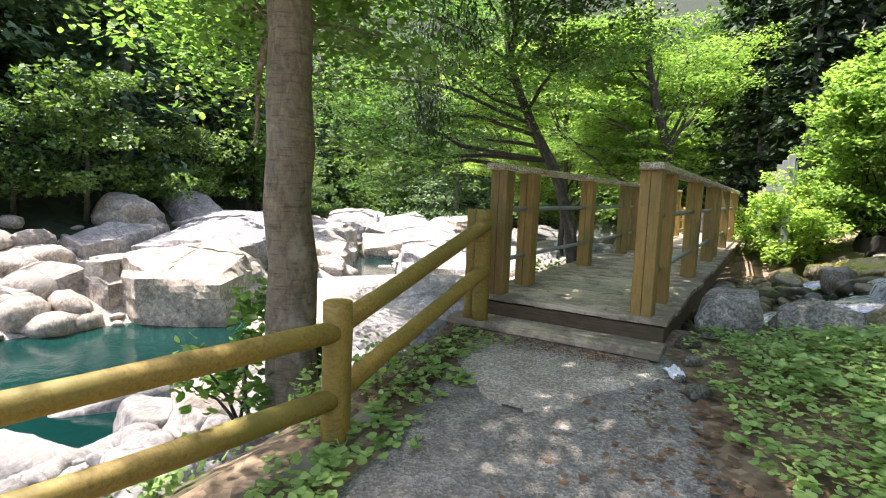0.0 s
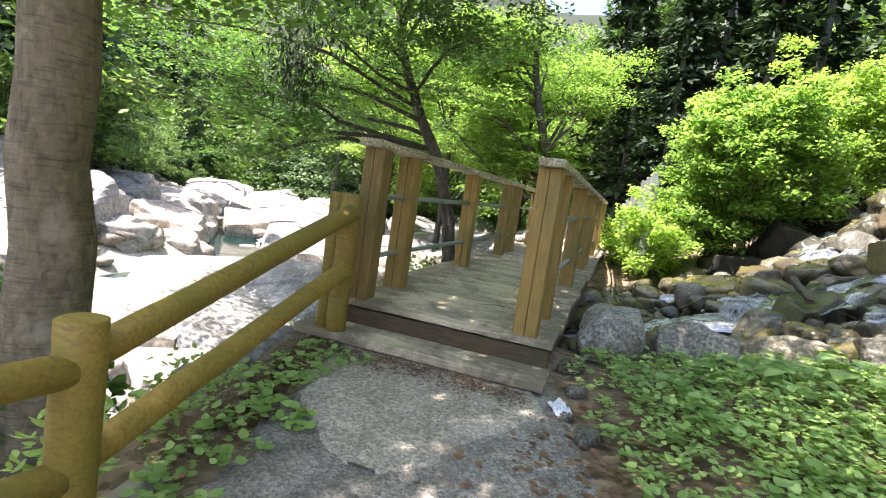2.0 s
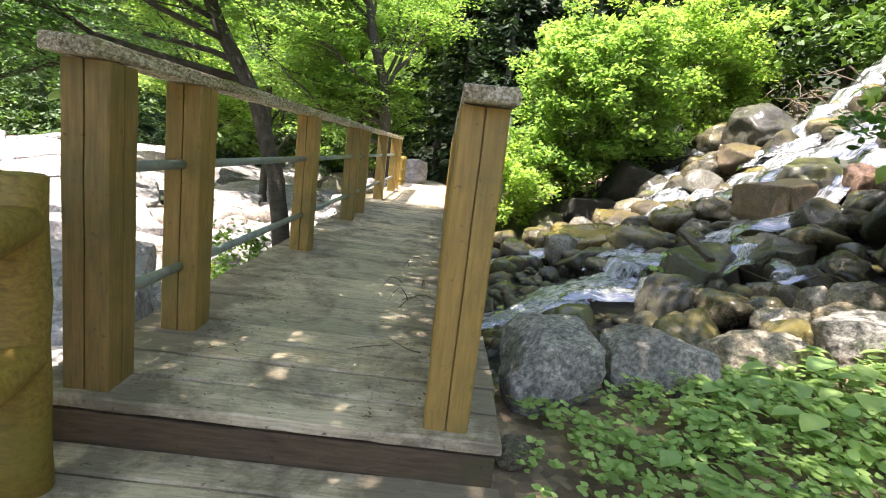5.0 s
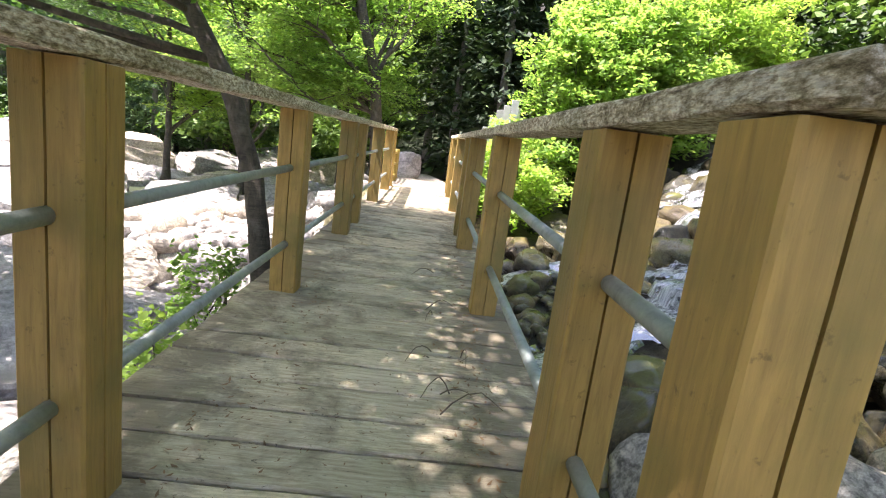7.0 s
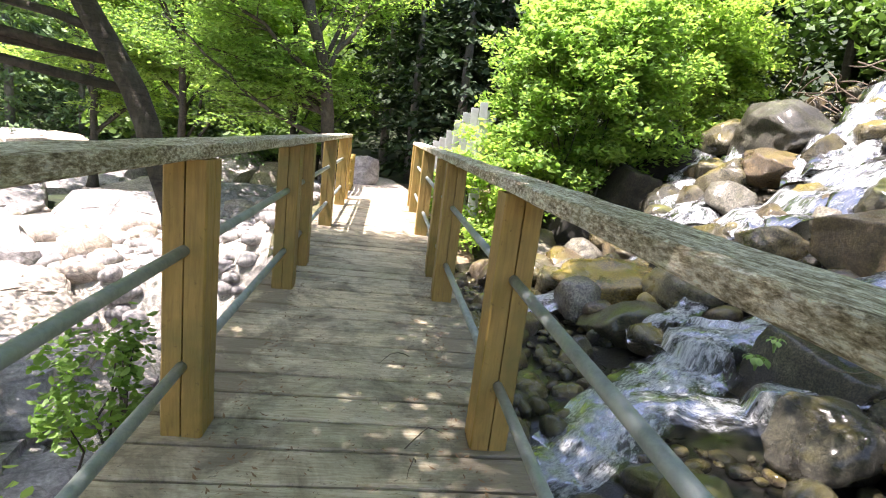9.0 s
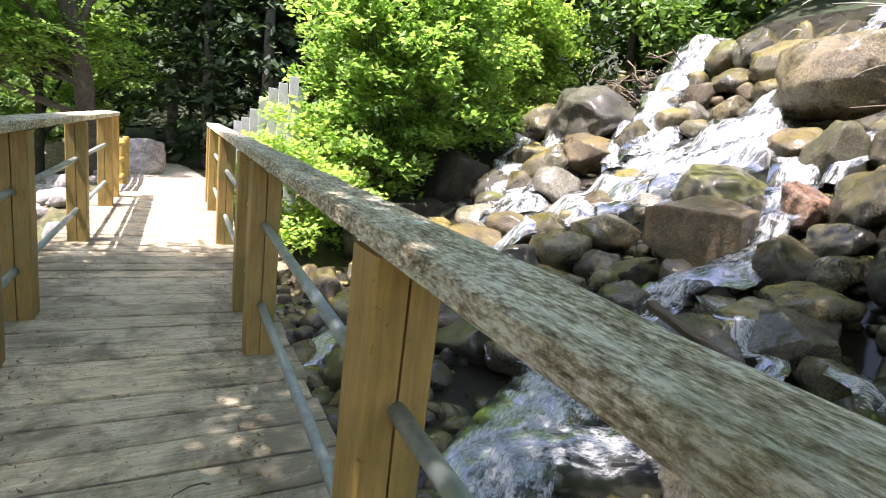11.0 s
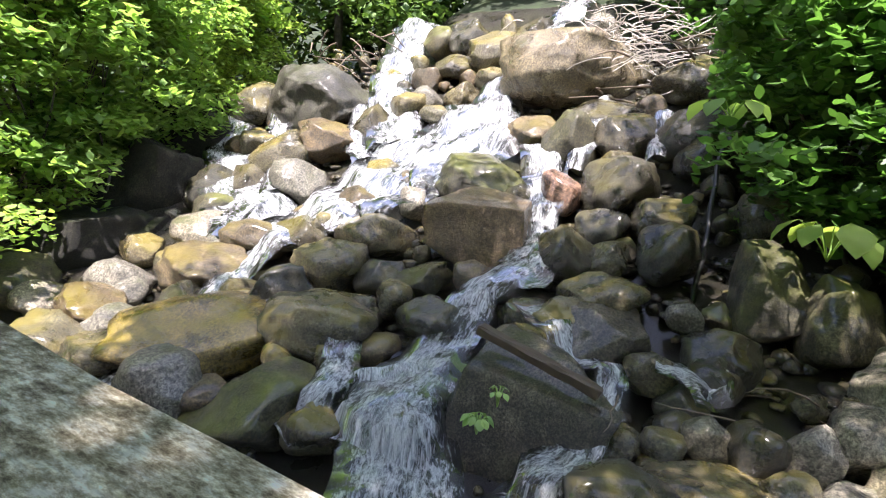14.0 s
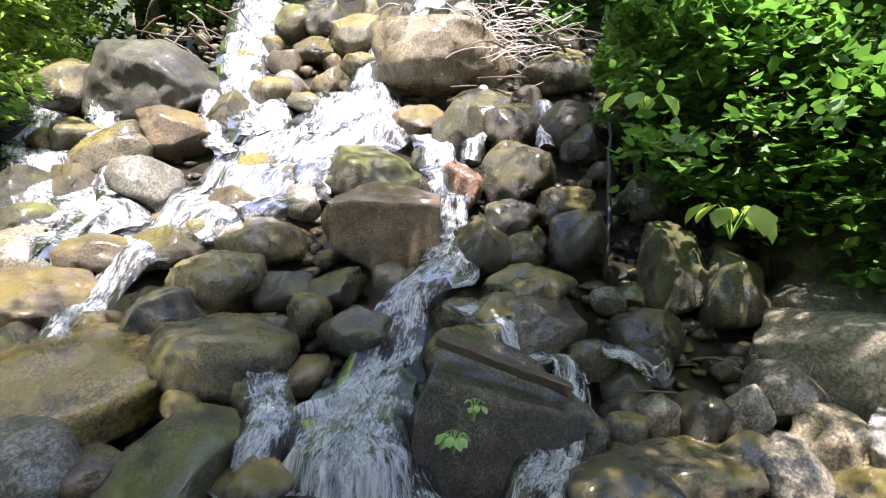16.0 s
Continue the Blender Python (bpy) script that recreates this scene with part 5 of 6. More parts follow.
# the leaning maple on the river side of the bridge
tree("maple_tree", "spreading maple with a leaning dark trunk over the river bank", [(-3.45, 10.9, -1.7), (-3.55, 10.95, -0.4), (-3.75, 11.0, 0.7), (-4.1, 11.0, 1.8), (-4.7, 11.05, 2.8), (-5.3, 11.2, 3.9), (-5.7, 11.4, 5.0), (-6.0, 11.5, 6.4)], 0.16,
     [(0.48, [(-6.3, 10.6, 2.31), (-7.27, 10.2, 2.16), (-7.72, 10.0, 2.31), (-8.24, 9.8, 2.54), (-8.66, 9.6, 2.78), (-9.16, 9.4, 3.24), (-9.8, 9.2, 3.52)], 0, 0.8), (0.47, [(-6.4, 10.5, 2.2), (-7.42, 10.0, 1.69), (-7.84, 9.9, 1.49), (-8.6, 9.6, 1.43)], 0, 0.5),
      (0.5, [(-6.27, 10.4, 2.45), (-6.65, 10.2, 2.73), (-7.24, 10.0, 2.76), (-8.0, 9.8, 2.87), (-9.4, 9.0, 3.6)], 0, 0.8), (0.66, [(-5.6, 10.6, 3.55), (-6.27, 10.2, 4.01), (-7.4, 9.6, 4.7)], 0, 0.5), (0.54, (-9.6, 12.4, 2.4), 0.4, 0.4), (0.6, (-9.2, 7.4, 3.4), 0.6, 0.45), (0.66, (-3.2, 10.6, 4.2), 0.5), (0.7, (-8.4, 14.4, 4.0), 0.5, 0.5),
      (0.74, (-6.8, 6.0, 4.2), 0.8, 0.25), (0.78, (-2.2, 8.0, 4.6), 0.8, 0.6), (0.82, (-8.6, 11.6, 5.0), 0.5, 0.5), (0.86, (-3.4, 9.4, 5.6), 0.5, 0.7), (0.92, (-3.6, 6.9, 6.0), 0.5, 1.4),
      (0.56, (-7.4, 8.4, 2.6), 0.4, 0.3), (0.97, (-2.8, 9.6, 6.6), 0.3, 0.6), (0.9, (-8.8, 9.0, 6.0), 0.4, 0.5), (0.97, (-6.6, 13.0, 6.6), 0.3, 0.6), (0.8, (-3.0, 5.4, 5.2), 0.9, 1.3), (0.88, (-5.4, 5.0, 5.8), 0.7, 0.15),
      # long high limbs out of view, added to shade the pool and the deck
      (0.84, (-1.4, 6.4, 5.6), 0.9, 1.4), (0.94, (-1.6, 8.0, 6.6), 0.6, 0.7), (0.76, (-10.4, 10.6, 4.4), 0.4, 0.4), (0.92, (1.3, 8.4, 6.6), 0.7, 2.2), (0.9, (1.0, 7.4, 6.2), 0.8, 2.6), (0.96, (2.4, 7.6, 7.0), 0.6, 3.8), (0.95, (3.2, 7.4, 7.4), 0.5, 1.6), (0.86, (-2.8, 5.2, 6.4), 0.9, 1.5), (0.9, (-3.4, 4.4, 6.2), 1.0, 1.3), (0.93, (-2.2, 9.0, 7.0), 0.5, 0.8)],
     0.106, 118000, MAPLE_BARK, MAPLE_LEAF, 17, 11, 0.56, twig_len=(0.8, 1.9))

# dark drooping sprays that hang from the maple over the bank
hang = thing("hanging_branch", "dark drooping branch with dense narrow leaves over the river bank", "branch", Matrix.Translation((0, 0, 0)))
hang_rng = np.random.default_rng(52)
for top, low, count, spread in (((-3.9, 5.6, 5.4), (-4.2, 5.95, 2.25), 520, 0.17), ((-4.3, 5.8, 5.6), (-4.5, 6.3, 3.1), 700, 0.3), ((-3.5, 5.6, 5.5), (-3.7, 6.0, 3.3), 520, 0.28)):
    stem = bend(top, low, 0.1, random.Random(count), 7)
    child("twig", join_tubes("twig", [(stem, [0.016 * (1 - 0.8 * i / 6) for i in range(7)])], MAPLE_BARK, 6), hang)
    where = np.array(low) + hang_rng.normal(0, 1, (count, 3)) * np.array([spread, spread, spread * 1.3]) + np.array([0, 0, 0.12])
    tagged(child("foliage", leaf_mesh("foliage", where, hang_rng.uniform(0.08, 0.16, count), CEDAR_LEAF, hang_rng, 0.6, 0.22, 0.9), hang), kind="stuff")

# the upright maple past the far end
tree("maple_tree", "upright maple with forked brown trunk beyond the bridge", [(-2.95, 19.5, 0.0), (-3.05, 19.5, 1.5), (-3.25, 19.5, 3.2), (-3.7, 19.5, 4.6), (-4.15, 19.5, 6.4), (-4.3, 19.6, 9.0)], 0.2,
     [(0.4 + 0.037 * i, e, 0.4) for i, e in enumerate(fan((-3.6, 19.6), 5.0, 15, 5.2, 9.4, 12, 45, 215))] + [(0.2, (-7.0, 18.8, 4.0), -0.3), (0.36, (-6.6, 17.6, 5.0), 0.3, 1.2), (0.3, (-6.0, 21.0, 3.4), 0.2, 1.8), (0.3, (-5.0, 22.2, 3.0), 0.2, 1.8), (0.34, (-7.6, 20.6, 3.8), 0.2, 1.8), (0.32, (-4.2, 22.6, 3.8), 0.2, 1.8), (0.28, (-6.8, 22.6, 2.6), 0.2, 1.8)],
     0.125, 54000, MAPLE_BARK, LIT_MAPLE_LEAF, 23, 11, 0.65)
for tx, ty, sd in ((-8.6, 24.0, 29), (-13.0, 27.0, 37), (-5.5, 27.5, 39)):
    tree("maple_tree", "bright green maple on the river bank", [(tx, ty, -1.5), (tx + 0.1, ty, 2), (tx - 0.2, ty + 0.2, 8)], 0.16,
         [(0.3 + 0.05 * i, e, 0.4) for i, e in enumerate(fan((tx, ty), 5.0, 13, 2.6, 9.5, sd + 12))], 0.2, 24000, MAPLE_BARK, BRIGHT_LEAF, sd, 9, 0.75)

def shrub(name, label, centre, radii, stems, leaves, size, leaf, seed, flat=0.6, narrow=0.6, bark=None, clumps=90):
    """A leafy bush: stems from the foot to clumps over an uneven dome."""
    rng = random.Random(seed)
    nrg = np.random.default_rng(seed)
    t = thing(name, label, "shrub", Matrix.Translation((0, 0, 0)))
    c = Vector(centre)
    tips = []
    for i in range(clumps):
        d = Vector((rng.gauss(0, 1), rng.gauss(0, 1), rng.gauss(0.1, 1))).normalized()
        k = rng.uniform(0.3, 1.0) ** 0.5 * (1 + 0.55 * noise.noise(d * 1.7 + Vector((seed * 3.1, 0, 0)))) * rng.choice((0.9, 1.0, 1.0, 1.18))
        tips.append(c + Vector((d.x * radii[0], d.y * radii[1], d.z * radii[2])) * k)
    foot = c - Vector((0, 0, radii[2]))
    foot.z = min(foot.z, height(foot.x, foot.y)) - 0.1
    tubes = []
    for p in rng.sample(tips, min(stems, len(tips))):
        b = foot + Vector((rng.uniform(-0.3, 0.3) * radii[0], rng.uniform(-0.3, 0.3) * radii[1], 0))
        tubes.append((bend(b, p, 0.15, rng, 7, 0.1), [0.022 * (1 - 0.8 * i / 6) for i in range(7)]))
    for tube in tubes:
        child("stem", join_tubes("stem", [tube], bark or MAPLE_BARK, 6), t)
    cents = np.array([tuple(p) for p in tips], np.float32)
    pick = nrg.integers(0, len(cents), leaves)
    rad = np.sqrt(nrg.uniform(0, 1, leaves)) * min(0.42, min(radii) * 0.3)
    az = nrg.uniform(0, 6.2832, leaves)
    pos = cents[pick] + np.stack([np.cos(az) * rad, np.sin(az) * rad, nrg.normal(0, 0.09, leaves) - 0.25 * rad ** 2], 1)
    child("leaves", leaf_mesh("leaves", pos, nrg.uniform(0.6, 1.25, leaves) * size, leaf, nrg, flat, narrow, sides=8 if leaves < 20000 else 4), t)
    return t


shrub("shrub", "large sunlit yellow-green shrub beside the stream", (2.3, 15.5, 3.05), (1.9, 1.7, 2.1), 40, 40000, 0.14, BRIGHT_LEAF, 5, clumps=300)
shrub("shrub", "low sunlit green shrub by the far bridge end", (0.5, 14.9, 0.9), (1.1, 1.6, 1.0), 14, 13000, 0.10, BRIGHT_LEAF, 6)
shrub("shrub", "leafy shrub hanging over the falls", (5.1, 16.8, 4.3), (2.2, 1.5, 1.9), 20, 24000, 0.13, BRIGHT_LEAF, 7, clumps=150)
shrub("shrub", "broad-leaved shrub on the bank above the pool", (4.3, 6.2, 2.7), (1.5, 1.3, 1.6), 26, 17000, 0.125, SHADED_LEAF, 8, clumps=130)
shrub("shrub", "shaded leafy shrub leaning over the dark rocks", (4.5, 7.0, 3.1), (1.1, 0.8, 1.1), 14, 8000, 0.12, SHADED_LEAF, 18, clumps=70)
shrub("shrub", "dark green bush behind the ground plants", (3.6, 5.0, 2.0), (1.3, 1.2, 1.5), 14, 12000, 0.13, SHADED_LEAF, 9)
shrub("shrub", "green foliage at the top of the cascade", (8.4, 8.0, 5.9), (1.8, 1.9, 1.7), 12, 14000, 0.15, SHADED_LEAF, 10)
shrub("shrub", "small bush growing on the river side of the bridge", (-3.05, 7.1, -0.35), (0.32, 0.45, 0.3), 8, 700, 0.07, BRIGHT_LEAF, 11, clumps=40)
shrub("shrub", "small bush below the bridge by the maple's foot", (-3.35, 8.7, -0.2), (0.35, 0.5, 0.4), 8, 800, 0.08, MAPLE_LEAF, 12, clumps=40)
shrub("shrub", "leafy sprig beside the near trunk", (-3.4, 2.6, -0.15), (0.55, 0.55, 0.45), 8, 900, 0.11, MAPLE_LEAF, 13, clumps=24)
shrub("shrub", "bank weeds at the foot of the fence", (-2.35, 2.5, -0.35), (0.35, 0.6, 0.32), 8, 900, 0.07, HERB_LEAF, 14, clumps=30)
shrub("shrub", "bank weeds below the log fence", (-2.5, 1.4, -0.6), (0.4, 0.6, 0.3), 8, 800, 0.065, HERB_LEAF, 15, clumps=30)
shrub("shrub", "bank weeds beside the kerb", (-2.75, 3.4, -0.4), (0.35, 0.6, 0.3), 8, 800, 0.065, HERB_LEAF, 16, clumps=30)


# ---- conifers and the forest ----
def cedar_meshes(seed, h, r, n, leaf, size):
    nrg = np.random.default_rng(seed)
    rng = random.Random(seed)
    trunk = tube_mesh("trunk", [(0, 0, -1), (0, 0, h * 0.5), (rng.uniform(-.2, .2), 0, h)], [0.24, 0.16, 0.03], GREY_BARK, 8)
    f = nrg.uniform(0.06, 1.0, n) ** 0.9
    layer = np.round(f * h / 1.1) * 1.1 / h
    f = 0.45 * f + 0.55 * layer
    rad = r * (1.03 - f) ** 0.8 * np.sqrt(nrg.uniform(0.08, 1, n))
    az = nrg.uniform(0, 6.2832, n)
    lump = 1 + 0.35 * np.sin(az * 5 + np.round(f * h / 1.1) * 2.1)
    pos = np.stack([np.cos(az) * rad * lump, np.sin(az) * rad * lump, f * h - 0.16 * rad + nrg.normal(0, 0.15, n)], 1)
    crown = leaf_mesh("crown", pos, nrg.uniform(0.6, 1.3, n) * size, leaf, nrg, 0.62, 0.5, 0.35, az + nrg.normal(0, 0.5, n))
    return trunk, crown


def broad_meshes(seed, h, r, n, leaf, size):
    nrg = np.random.default_rng(seed)
    rng = random.Random(seed)
    trunk = tube_mesh("trunk", [(0, 0, -1), (0.2, 0, h * 0.4), (0, 0.2, h * 0.8)], [0.2, 0.14, 0.04], MAPLE_BARK, 8)
    cl = np.array([(rng.gauss(0, 0.5) * r, rng.gauss(0, 0.5) * r, h * rng.uniform(0.25, 0.98)) for _ in range(46)], np.float32)
    pick = nrg.integers(0, len(cl), n)
    d = nrg.normal(0, 1, (n, 3))
    d /= np.linalg.norm(d, axis=1)[:, None]
    rad = nrg.uniform(0.5, 1.0, n)[:, None] * r * 0.34
    pos = cl[pick] + d * rad * np.array([1, 1, 0.6])
    crown = leaf_mesh("crown", pos, nrg.uniform(0.6, 1.3, n) * size, leaf, nrg, 0.5, 0.6)
    return trunk, crown


KINDS = [("conifer", "dark green cedar on the wooded hillside", cedar_meshes(1, 14, 2.6, 3400, CEDAR_LEAF, 0.49)),
         ("conifer", "dark green cedar on the wooded hillside", cedar_meshes(2, 17, 2.9, 3600, CEDAR_LEAF, 0.52)),
         ("broadleaf_tree", "green broadleaf tree on the wooded hillside", broad_meshes(3, 10, 3.6, 3600, HILL_LEAF, 0.39)),
         ("broadleaf_tree", "green broadleaf tree on the wooded hillside", broad_meshes(4, 8, 3.2, 3500, HILL_LEAF, 0.37)),
         ("conifer", "dark green cedar at the foot of the far slope", cedar_meshes(5, 13, 2.9, 5600, HILL_CEDAR, 0.36))]


def plant_tree(k, x, y, s=1.0, z=None):
    name, label, (tm, cm) = KINDS[k]
    t = thing(name, label, "tree", pose(x, y, height(x, y) - 0.2 if z is None else z, 0, 0, (x * 77 + y * 31) % 360), "trees of the wood")
    t.scale = (s, s, s)
    child("trunk", tm, t)
    child("crown", cm, t)


hr = random.Random(14)
# the slope across the river
for i in range(7):
    for j in range(24 if i == 0 else 15):
        y = -5 + j * (2.6 if i == 0 else 4.2) + hr.uniform(-1.3, 1.3)
        cx, half = channel(max(min(y, 34), -10))
        x = cx - half - 7.2 - i * 3.6 + hr.uniform(-1.3, 1.3)
        if i == 0:
            plant_tree(hr.choice((2, 3, 3)), x, y, hr.uniform(0.42, 0.66))
        else:
            plant_tree(4 if i < 4 and hr.random() < 0.75 else hr.choice((0, 1, 1, 2)), x, y, hr.uniform(0.85, 1.3), height(x, y) - 1.5)
# up the valley
for i in range(56):
    x = -60 + (i % 28) * 2.6 + hr.uniform(-1, 1)
    plant_tree(hr.choice((2, 3, 2, 4)), x, (34 if i < 28 else 44) + hr.uniform(0, 7) + max(0, -x - 20) * 0.5, hr.uniform(0.85, 1.2))
for i in range(24):
    plant_tree(hr.choice((2, 3, 0, 2)), -64 + i * 3.4 + hr.uniform(-1, 1), 58 + hr.uniform(0, 10), hr.uniform(1.2, 1.6))
# the dark cedars and wood behind the far bank
for x, y, s, k in ((-0.6, 24.5, 0.75, 0), (0.9, 22.5, 0.8, 0), (2.4, 24.0, 0.9, 1), (3.6, 21.5, 0.8, 0), (5.6, 23.5, 0.9, 1), (7.6, 20.5, 0.85, 0), (10.0, 22, 0.95, 1), (12, 17.5, 0.9, 0), (-1.6, 28, 0.9, 1), (1.5, 29, 1.0, 1),
                   (10.5, 13.5, 0.7, 2), (12.5, 10.0, 0.8, 2), (11.5, 6.0, 0.8, 3), (9.0, 4.0, 0.7, 2), (7.0, 2.0, 0.7, 3), (14.5, 14, 1.0, 1), (15, 8, 1.0, 1), (14, 3, 1.0, 0), (10, -2, 0.9, 2), (9.5, 17.0, 0.7, 2), (9.5, 15.0, 0.6, 3), (11.5, 16.0, 0.8, 2), (13.0, 12.0, 0.8, 3), (12.0, 19.5, 0.9, 2), (16.0, 18.0, 1.0, 1), (17.0, 11.0, 1.0, 1), (10.5, 11.5, 0.5, 3), (18.0, 5.0, 1.1, 1), (8.0, 18.5, 0.6, 3)):
    plant_tree(k, x, y, s)
lone = thing("conifer", "tall bare grey conifer trunk behind the wood", "tree", Matrix.Translation((0, 0, 0)))
child("trunk", tube_mesh("trunk", [(2.75, 27.5, 0), (2.75, 27.5, 8), (2.8, 27.4, 22)], [0.36, 0.30, 0.15], GREY_BARK, 14), lone)

# ---- ground plants ----
gr = np.random.default_rng(44)


def herb_field(name, label, spots, per, size, leaf, lift=0.10, flat=0.8, narrow=0.78):
    pos, siz = [], []
    for x, y in spots:
        h = height(x, y)
        hgt = gr.uniform(0.5, 1.4) * lift
        for k in range(per):
            a = gr.uniform(0, 6.28)
            r = gr.uniform(0.2, 1) * size * 1.1
            pos.append((x + math.cos(a) * r, y + math.sin(a) * r, h + 0.03 + hgt * gr.uniform(0.5, 1)))
            siz.append(size * gr.uniform(0.6, 1.3))
    me = leaf_mesh(name, pos, siz, leaf, gr, flat, narrow, 0.15, sides=8)
    return tagged(new(name, me), label, "plants", kind="stuff")


spots = []
while len(spots) < 6400:
    x, y = gr.uniform(-0.5, 4.2), gr.uniform(0.3, 5.9)
    if y > 5.4 and x < 0.8:
        continue
    edge = 0.05 - 0.36 * (y - 2.7) if y > 2.7 else 0.1 + (2.7 - y) * 0.18
    d = x - max(edge, -0.52)
    if d < 0 or gr.uniform() > min(1, 0.22 + d * 0.9) * (0.35 + 0.9 * (noise.noise((x * 1.4, y * 1.4, 7)) > -0.18)):
        continue
    spots.append((x, y))
herb_field("ground_plants", "low broad-leaved green plants over leaf litter", spots, 6, 0.047, HERB_LEAF, 0.1)
herb_field("ground_plants", "larger leafed seedlings among the low plants", [(gr.uniform(0.2, 3.4), gr.uniform(3.2, 5.7)) for _ in range(90)], 6, 0.085, HERB_LEAF, 0.18)
herb_field("ground_plants", "small weeds along the path's river edge", [(-1.95 - 0.2 * (y - 2.7) + gr.normal(0, 0.14), y) for y in gr.uniform(0.8, 4.0, 170)], 6, 0.06, HERB_LEAF, 0.07)
herb_field("fallen_leaves", "dry brown leaves lying by the path", [(gr.normal(-0.15, 0.35), gr.uniform(0.5, 4.4)) for _ in range(420)], 2, 0.05, DRY_LEAF, 0.012, 0.9)
herb_field("fallen_leaves", "dry brown leaves along the far edge of the path", [(-2.1 + gr.normal(0, 0.15), gr.uniform(2.6, 4.0)) for _ in range(130)], 2, 0.04, DRY_LEAF, 0.012, 0.9)

herb_field("fallen_leaves", "brown twig and leaf litter swept against the step", [(gr.uniform(-2.5, -0.7), 4.06 - abs(gr.normal(0, 0.13))) for _ in range(520)], 3, 0.03, DRY_LEAF, 0.05, 0.9, 0.4)
herb_field("fallen_leaves", "brown leaf litter on the mossy bank edge", [(-2.12 - 0.2 * (y - 3) + gr.normal(0, 0.1), y) for y in gr.uniform(2.4, 4.05, 480)], 3, 0.033, DRY_LEAF, 0.05, 0.9, 0.45)
herb_field("fallen_leaves", "dry brown leaves among the ground plants", [(gr.uniform(-0.3, 2.6), gr.uniform(0.8, 4.6)) for _ in range(700)], 2, 0.045, DRY_LEAF, 0.02, 0.85)

# ---- small things ----
# grey board fence beyond the bridge
gf = thing("board_fence", "weathered grey upright board fence beyond the bridge", "fence", Matrix.Translation((0, 0, 0)))
for i in range(7):
    f = i / 6
    bx, by = -0.32 + 0.62 * f, 17.4 - 2.3 * f
    child("board", box_mesh("board", 0.15, 0.03, 1.55 + 0.85 * f + 0.06 * math.sin(i * 5), GREY_BOARD, 0.004), gf, pose(bx, by, 0.3, 0, 0, 0))
    child("stay", box_mesh("stay", 0.05, 0.05, 1.4 + 0.8 * f, GREY_BOARD, 0.004), gf, pose(bx + 0.11, by + 0.05, 0.3, 0, 0, 0))
# pale rail fence and boulder on the river side of the far path
pf = thing("log_fence", "sun-bleached log rail fence beyond the bridge", "fence", Matrix.Translation((0, 0, 0)))
fpts = [(-2.28, 16.2), (-2.26, 17.3), (-2.3, 18.4), (-2.6, 19.4)]
for i, (x, y) in enumerate(fpts):
    log_part("post", (x, y, 0.1), (x, y, 1.28), 0.06, 50 + i, pf)
    if i:
        for h in (0.62, 0.92, 1.2):
            log_part("rail", (fpts[i - 1][0], fpts[i - 1][1], h), (x, y, h), 0.04, 60 + i * 3 + int(h * 10), pf)
ob = thing("boulder", "pale rounded boulder beside the path beyond the bridge", "rock", pose(-2.15, 19.6, 0.75, 0, 0, 20), data=shape("granite", 2))
ob.scale = (0.55, 0.5, 0.68)

# crumpled paper by the step
bm = bmesh.new()
bmesh.ops.create_grid(bm, x_segments=9, y_segments=9, size=0.5)
for v in bm.verts:
    v.co = Vector((v.co.x * 0.10, v.co.y * 0.15, 0.035 * abs(noise.noise((v.co.x * 5, v.co.y * 5, 1))) + 0.02 * noise.noise((v.co.x * 11, v.co.y * 11, 4))))
ob = thing("paper_scrap", "crumpled white paper lying beside the step", "litter", pose(-0.5, 3.99, height(-0.5, 3.99) + 0.05, 10, -14, 30), data=finish(bm, "paper_scrap", PAPER))
sol = ob.modifiers.new("thickness", "SOLIDIFY")
sol.thickness = 0.002

# squared timber lying on the dark block in the stream
log = thing("driftwood_log", "brown squared timber lying on the dark stream block", "log", pose(1.98, 8.5, 0.64, 0, 14, -90), data=box_mesh("driftwood_log", 0.86, 0.09, 0.07, plain("wet_brown_timber", (0.07, 0.05, 0.03), 0.6, 0, 12), 0.012, 0.006, 3, 8))


def sticks(name, label, origin, n, length, radius, spread, seed, material, lift=(0.0, 0.3)):
    rng = random.Random(seed)
    tubes = []
    for i in range(n):
        a = Vector(origin) + Vector([rng.gauss(0, s) for s in spread])
        az = rng.uniform(0, 6.28)
        l = rng.uniform(0.4, 1.0) * length
        d = Vector((math.cos(az) * l, math.sin(az) * l, rng.uniform(*lift) * l))
        tubes.append((bend(a, a + d, rng.uniform(-0.06, 0.1), rng, 6, 0.12), [radius * (1 - 0.6 * k / 5) for k in range(6)]))
    return tagged(new(name, join_tubes(name, tubes, material, 5)), label, "branches", kind="stuff")


sticks("dead_branches", "bleached dead twigs tangled at the top of the falls", (6.9, 9.2, 3.7), 260, 0.75, 0.008, (0.55, 0.42, 0.3), 5, DRIFT, (-0.5, 0.4))
sticks("dead_branches", "dark dead branches caught above the falls", (6.2, 8.6, 3.1), 20, 1.1, 0.018, (0.6, 0.4, 0.3), 6, TWIG, (-0.5, 0.3))
sticks("dead_branches", "fallen branches at the left head of the falls", (6.7, 13.9, 3.7), 24, 0.9, 0.018, (0.5, 0.4, 0.25), 7, TWIG, (-0.8, 0.2))
sticks("dead_branches", "thin twigs among the stones of the pool", (2.4, 7.2, 0.5), 16, 0.6, 0.007, (0.5, 0.4, 0.08), 8, TWIG, (-0.1, 0.3))
sticks("dead_branches", "thin twigs lying on the bridge deck", (-1.15, 6.3, deck_z(6.3) + 0.012), 12, 0.3, 0.004, (0.1, 0.8, 0.0), 9, TWIG, (0.0, 0.02))
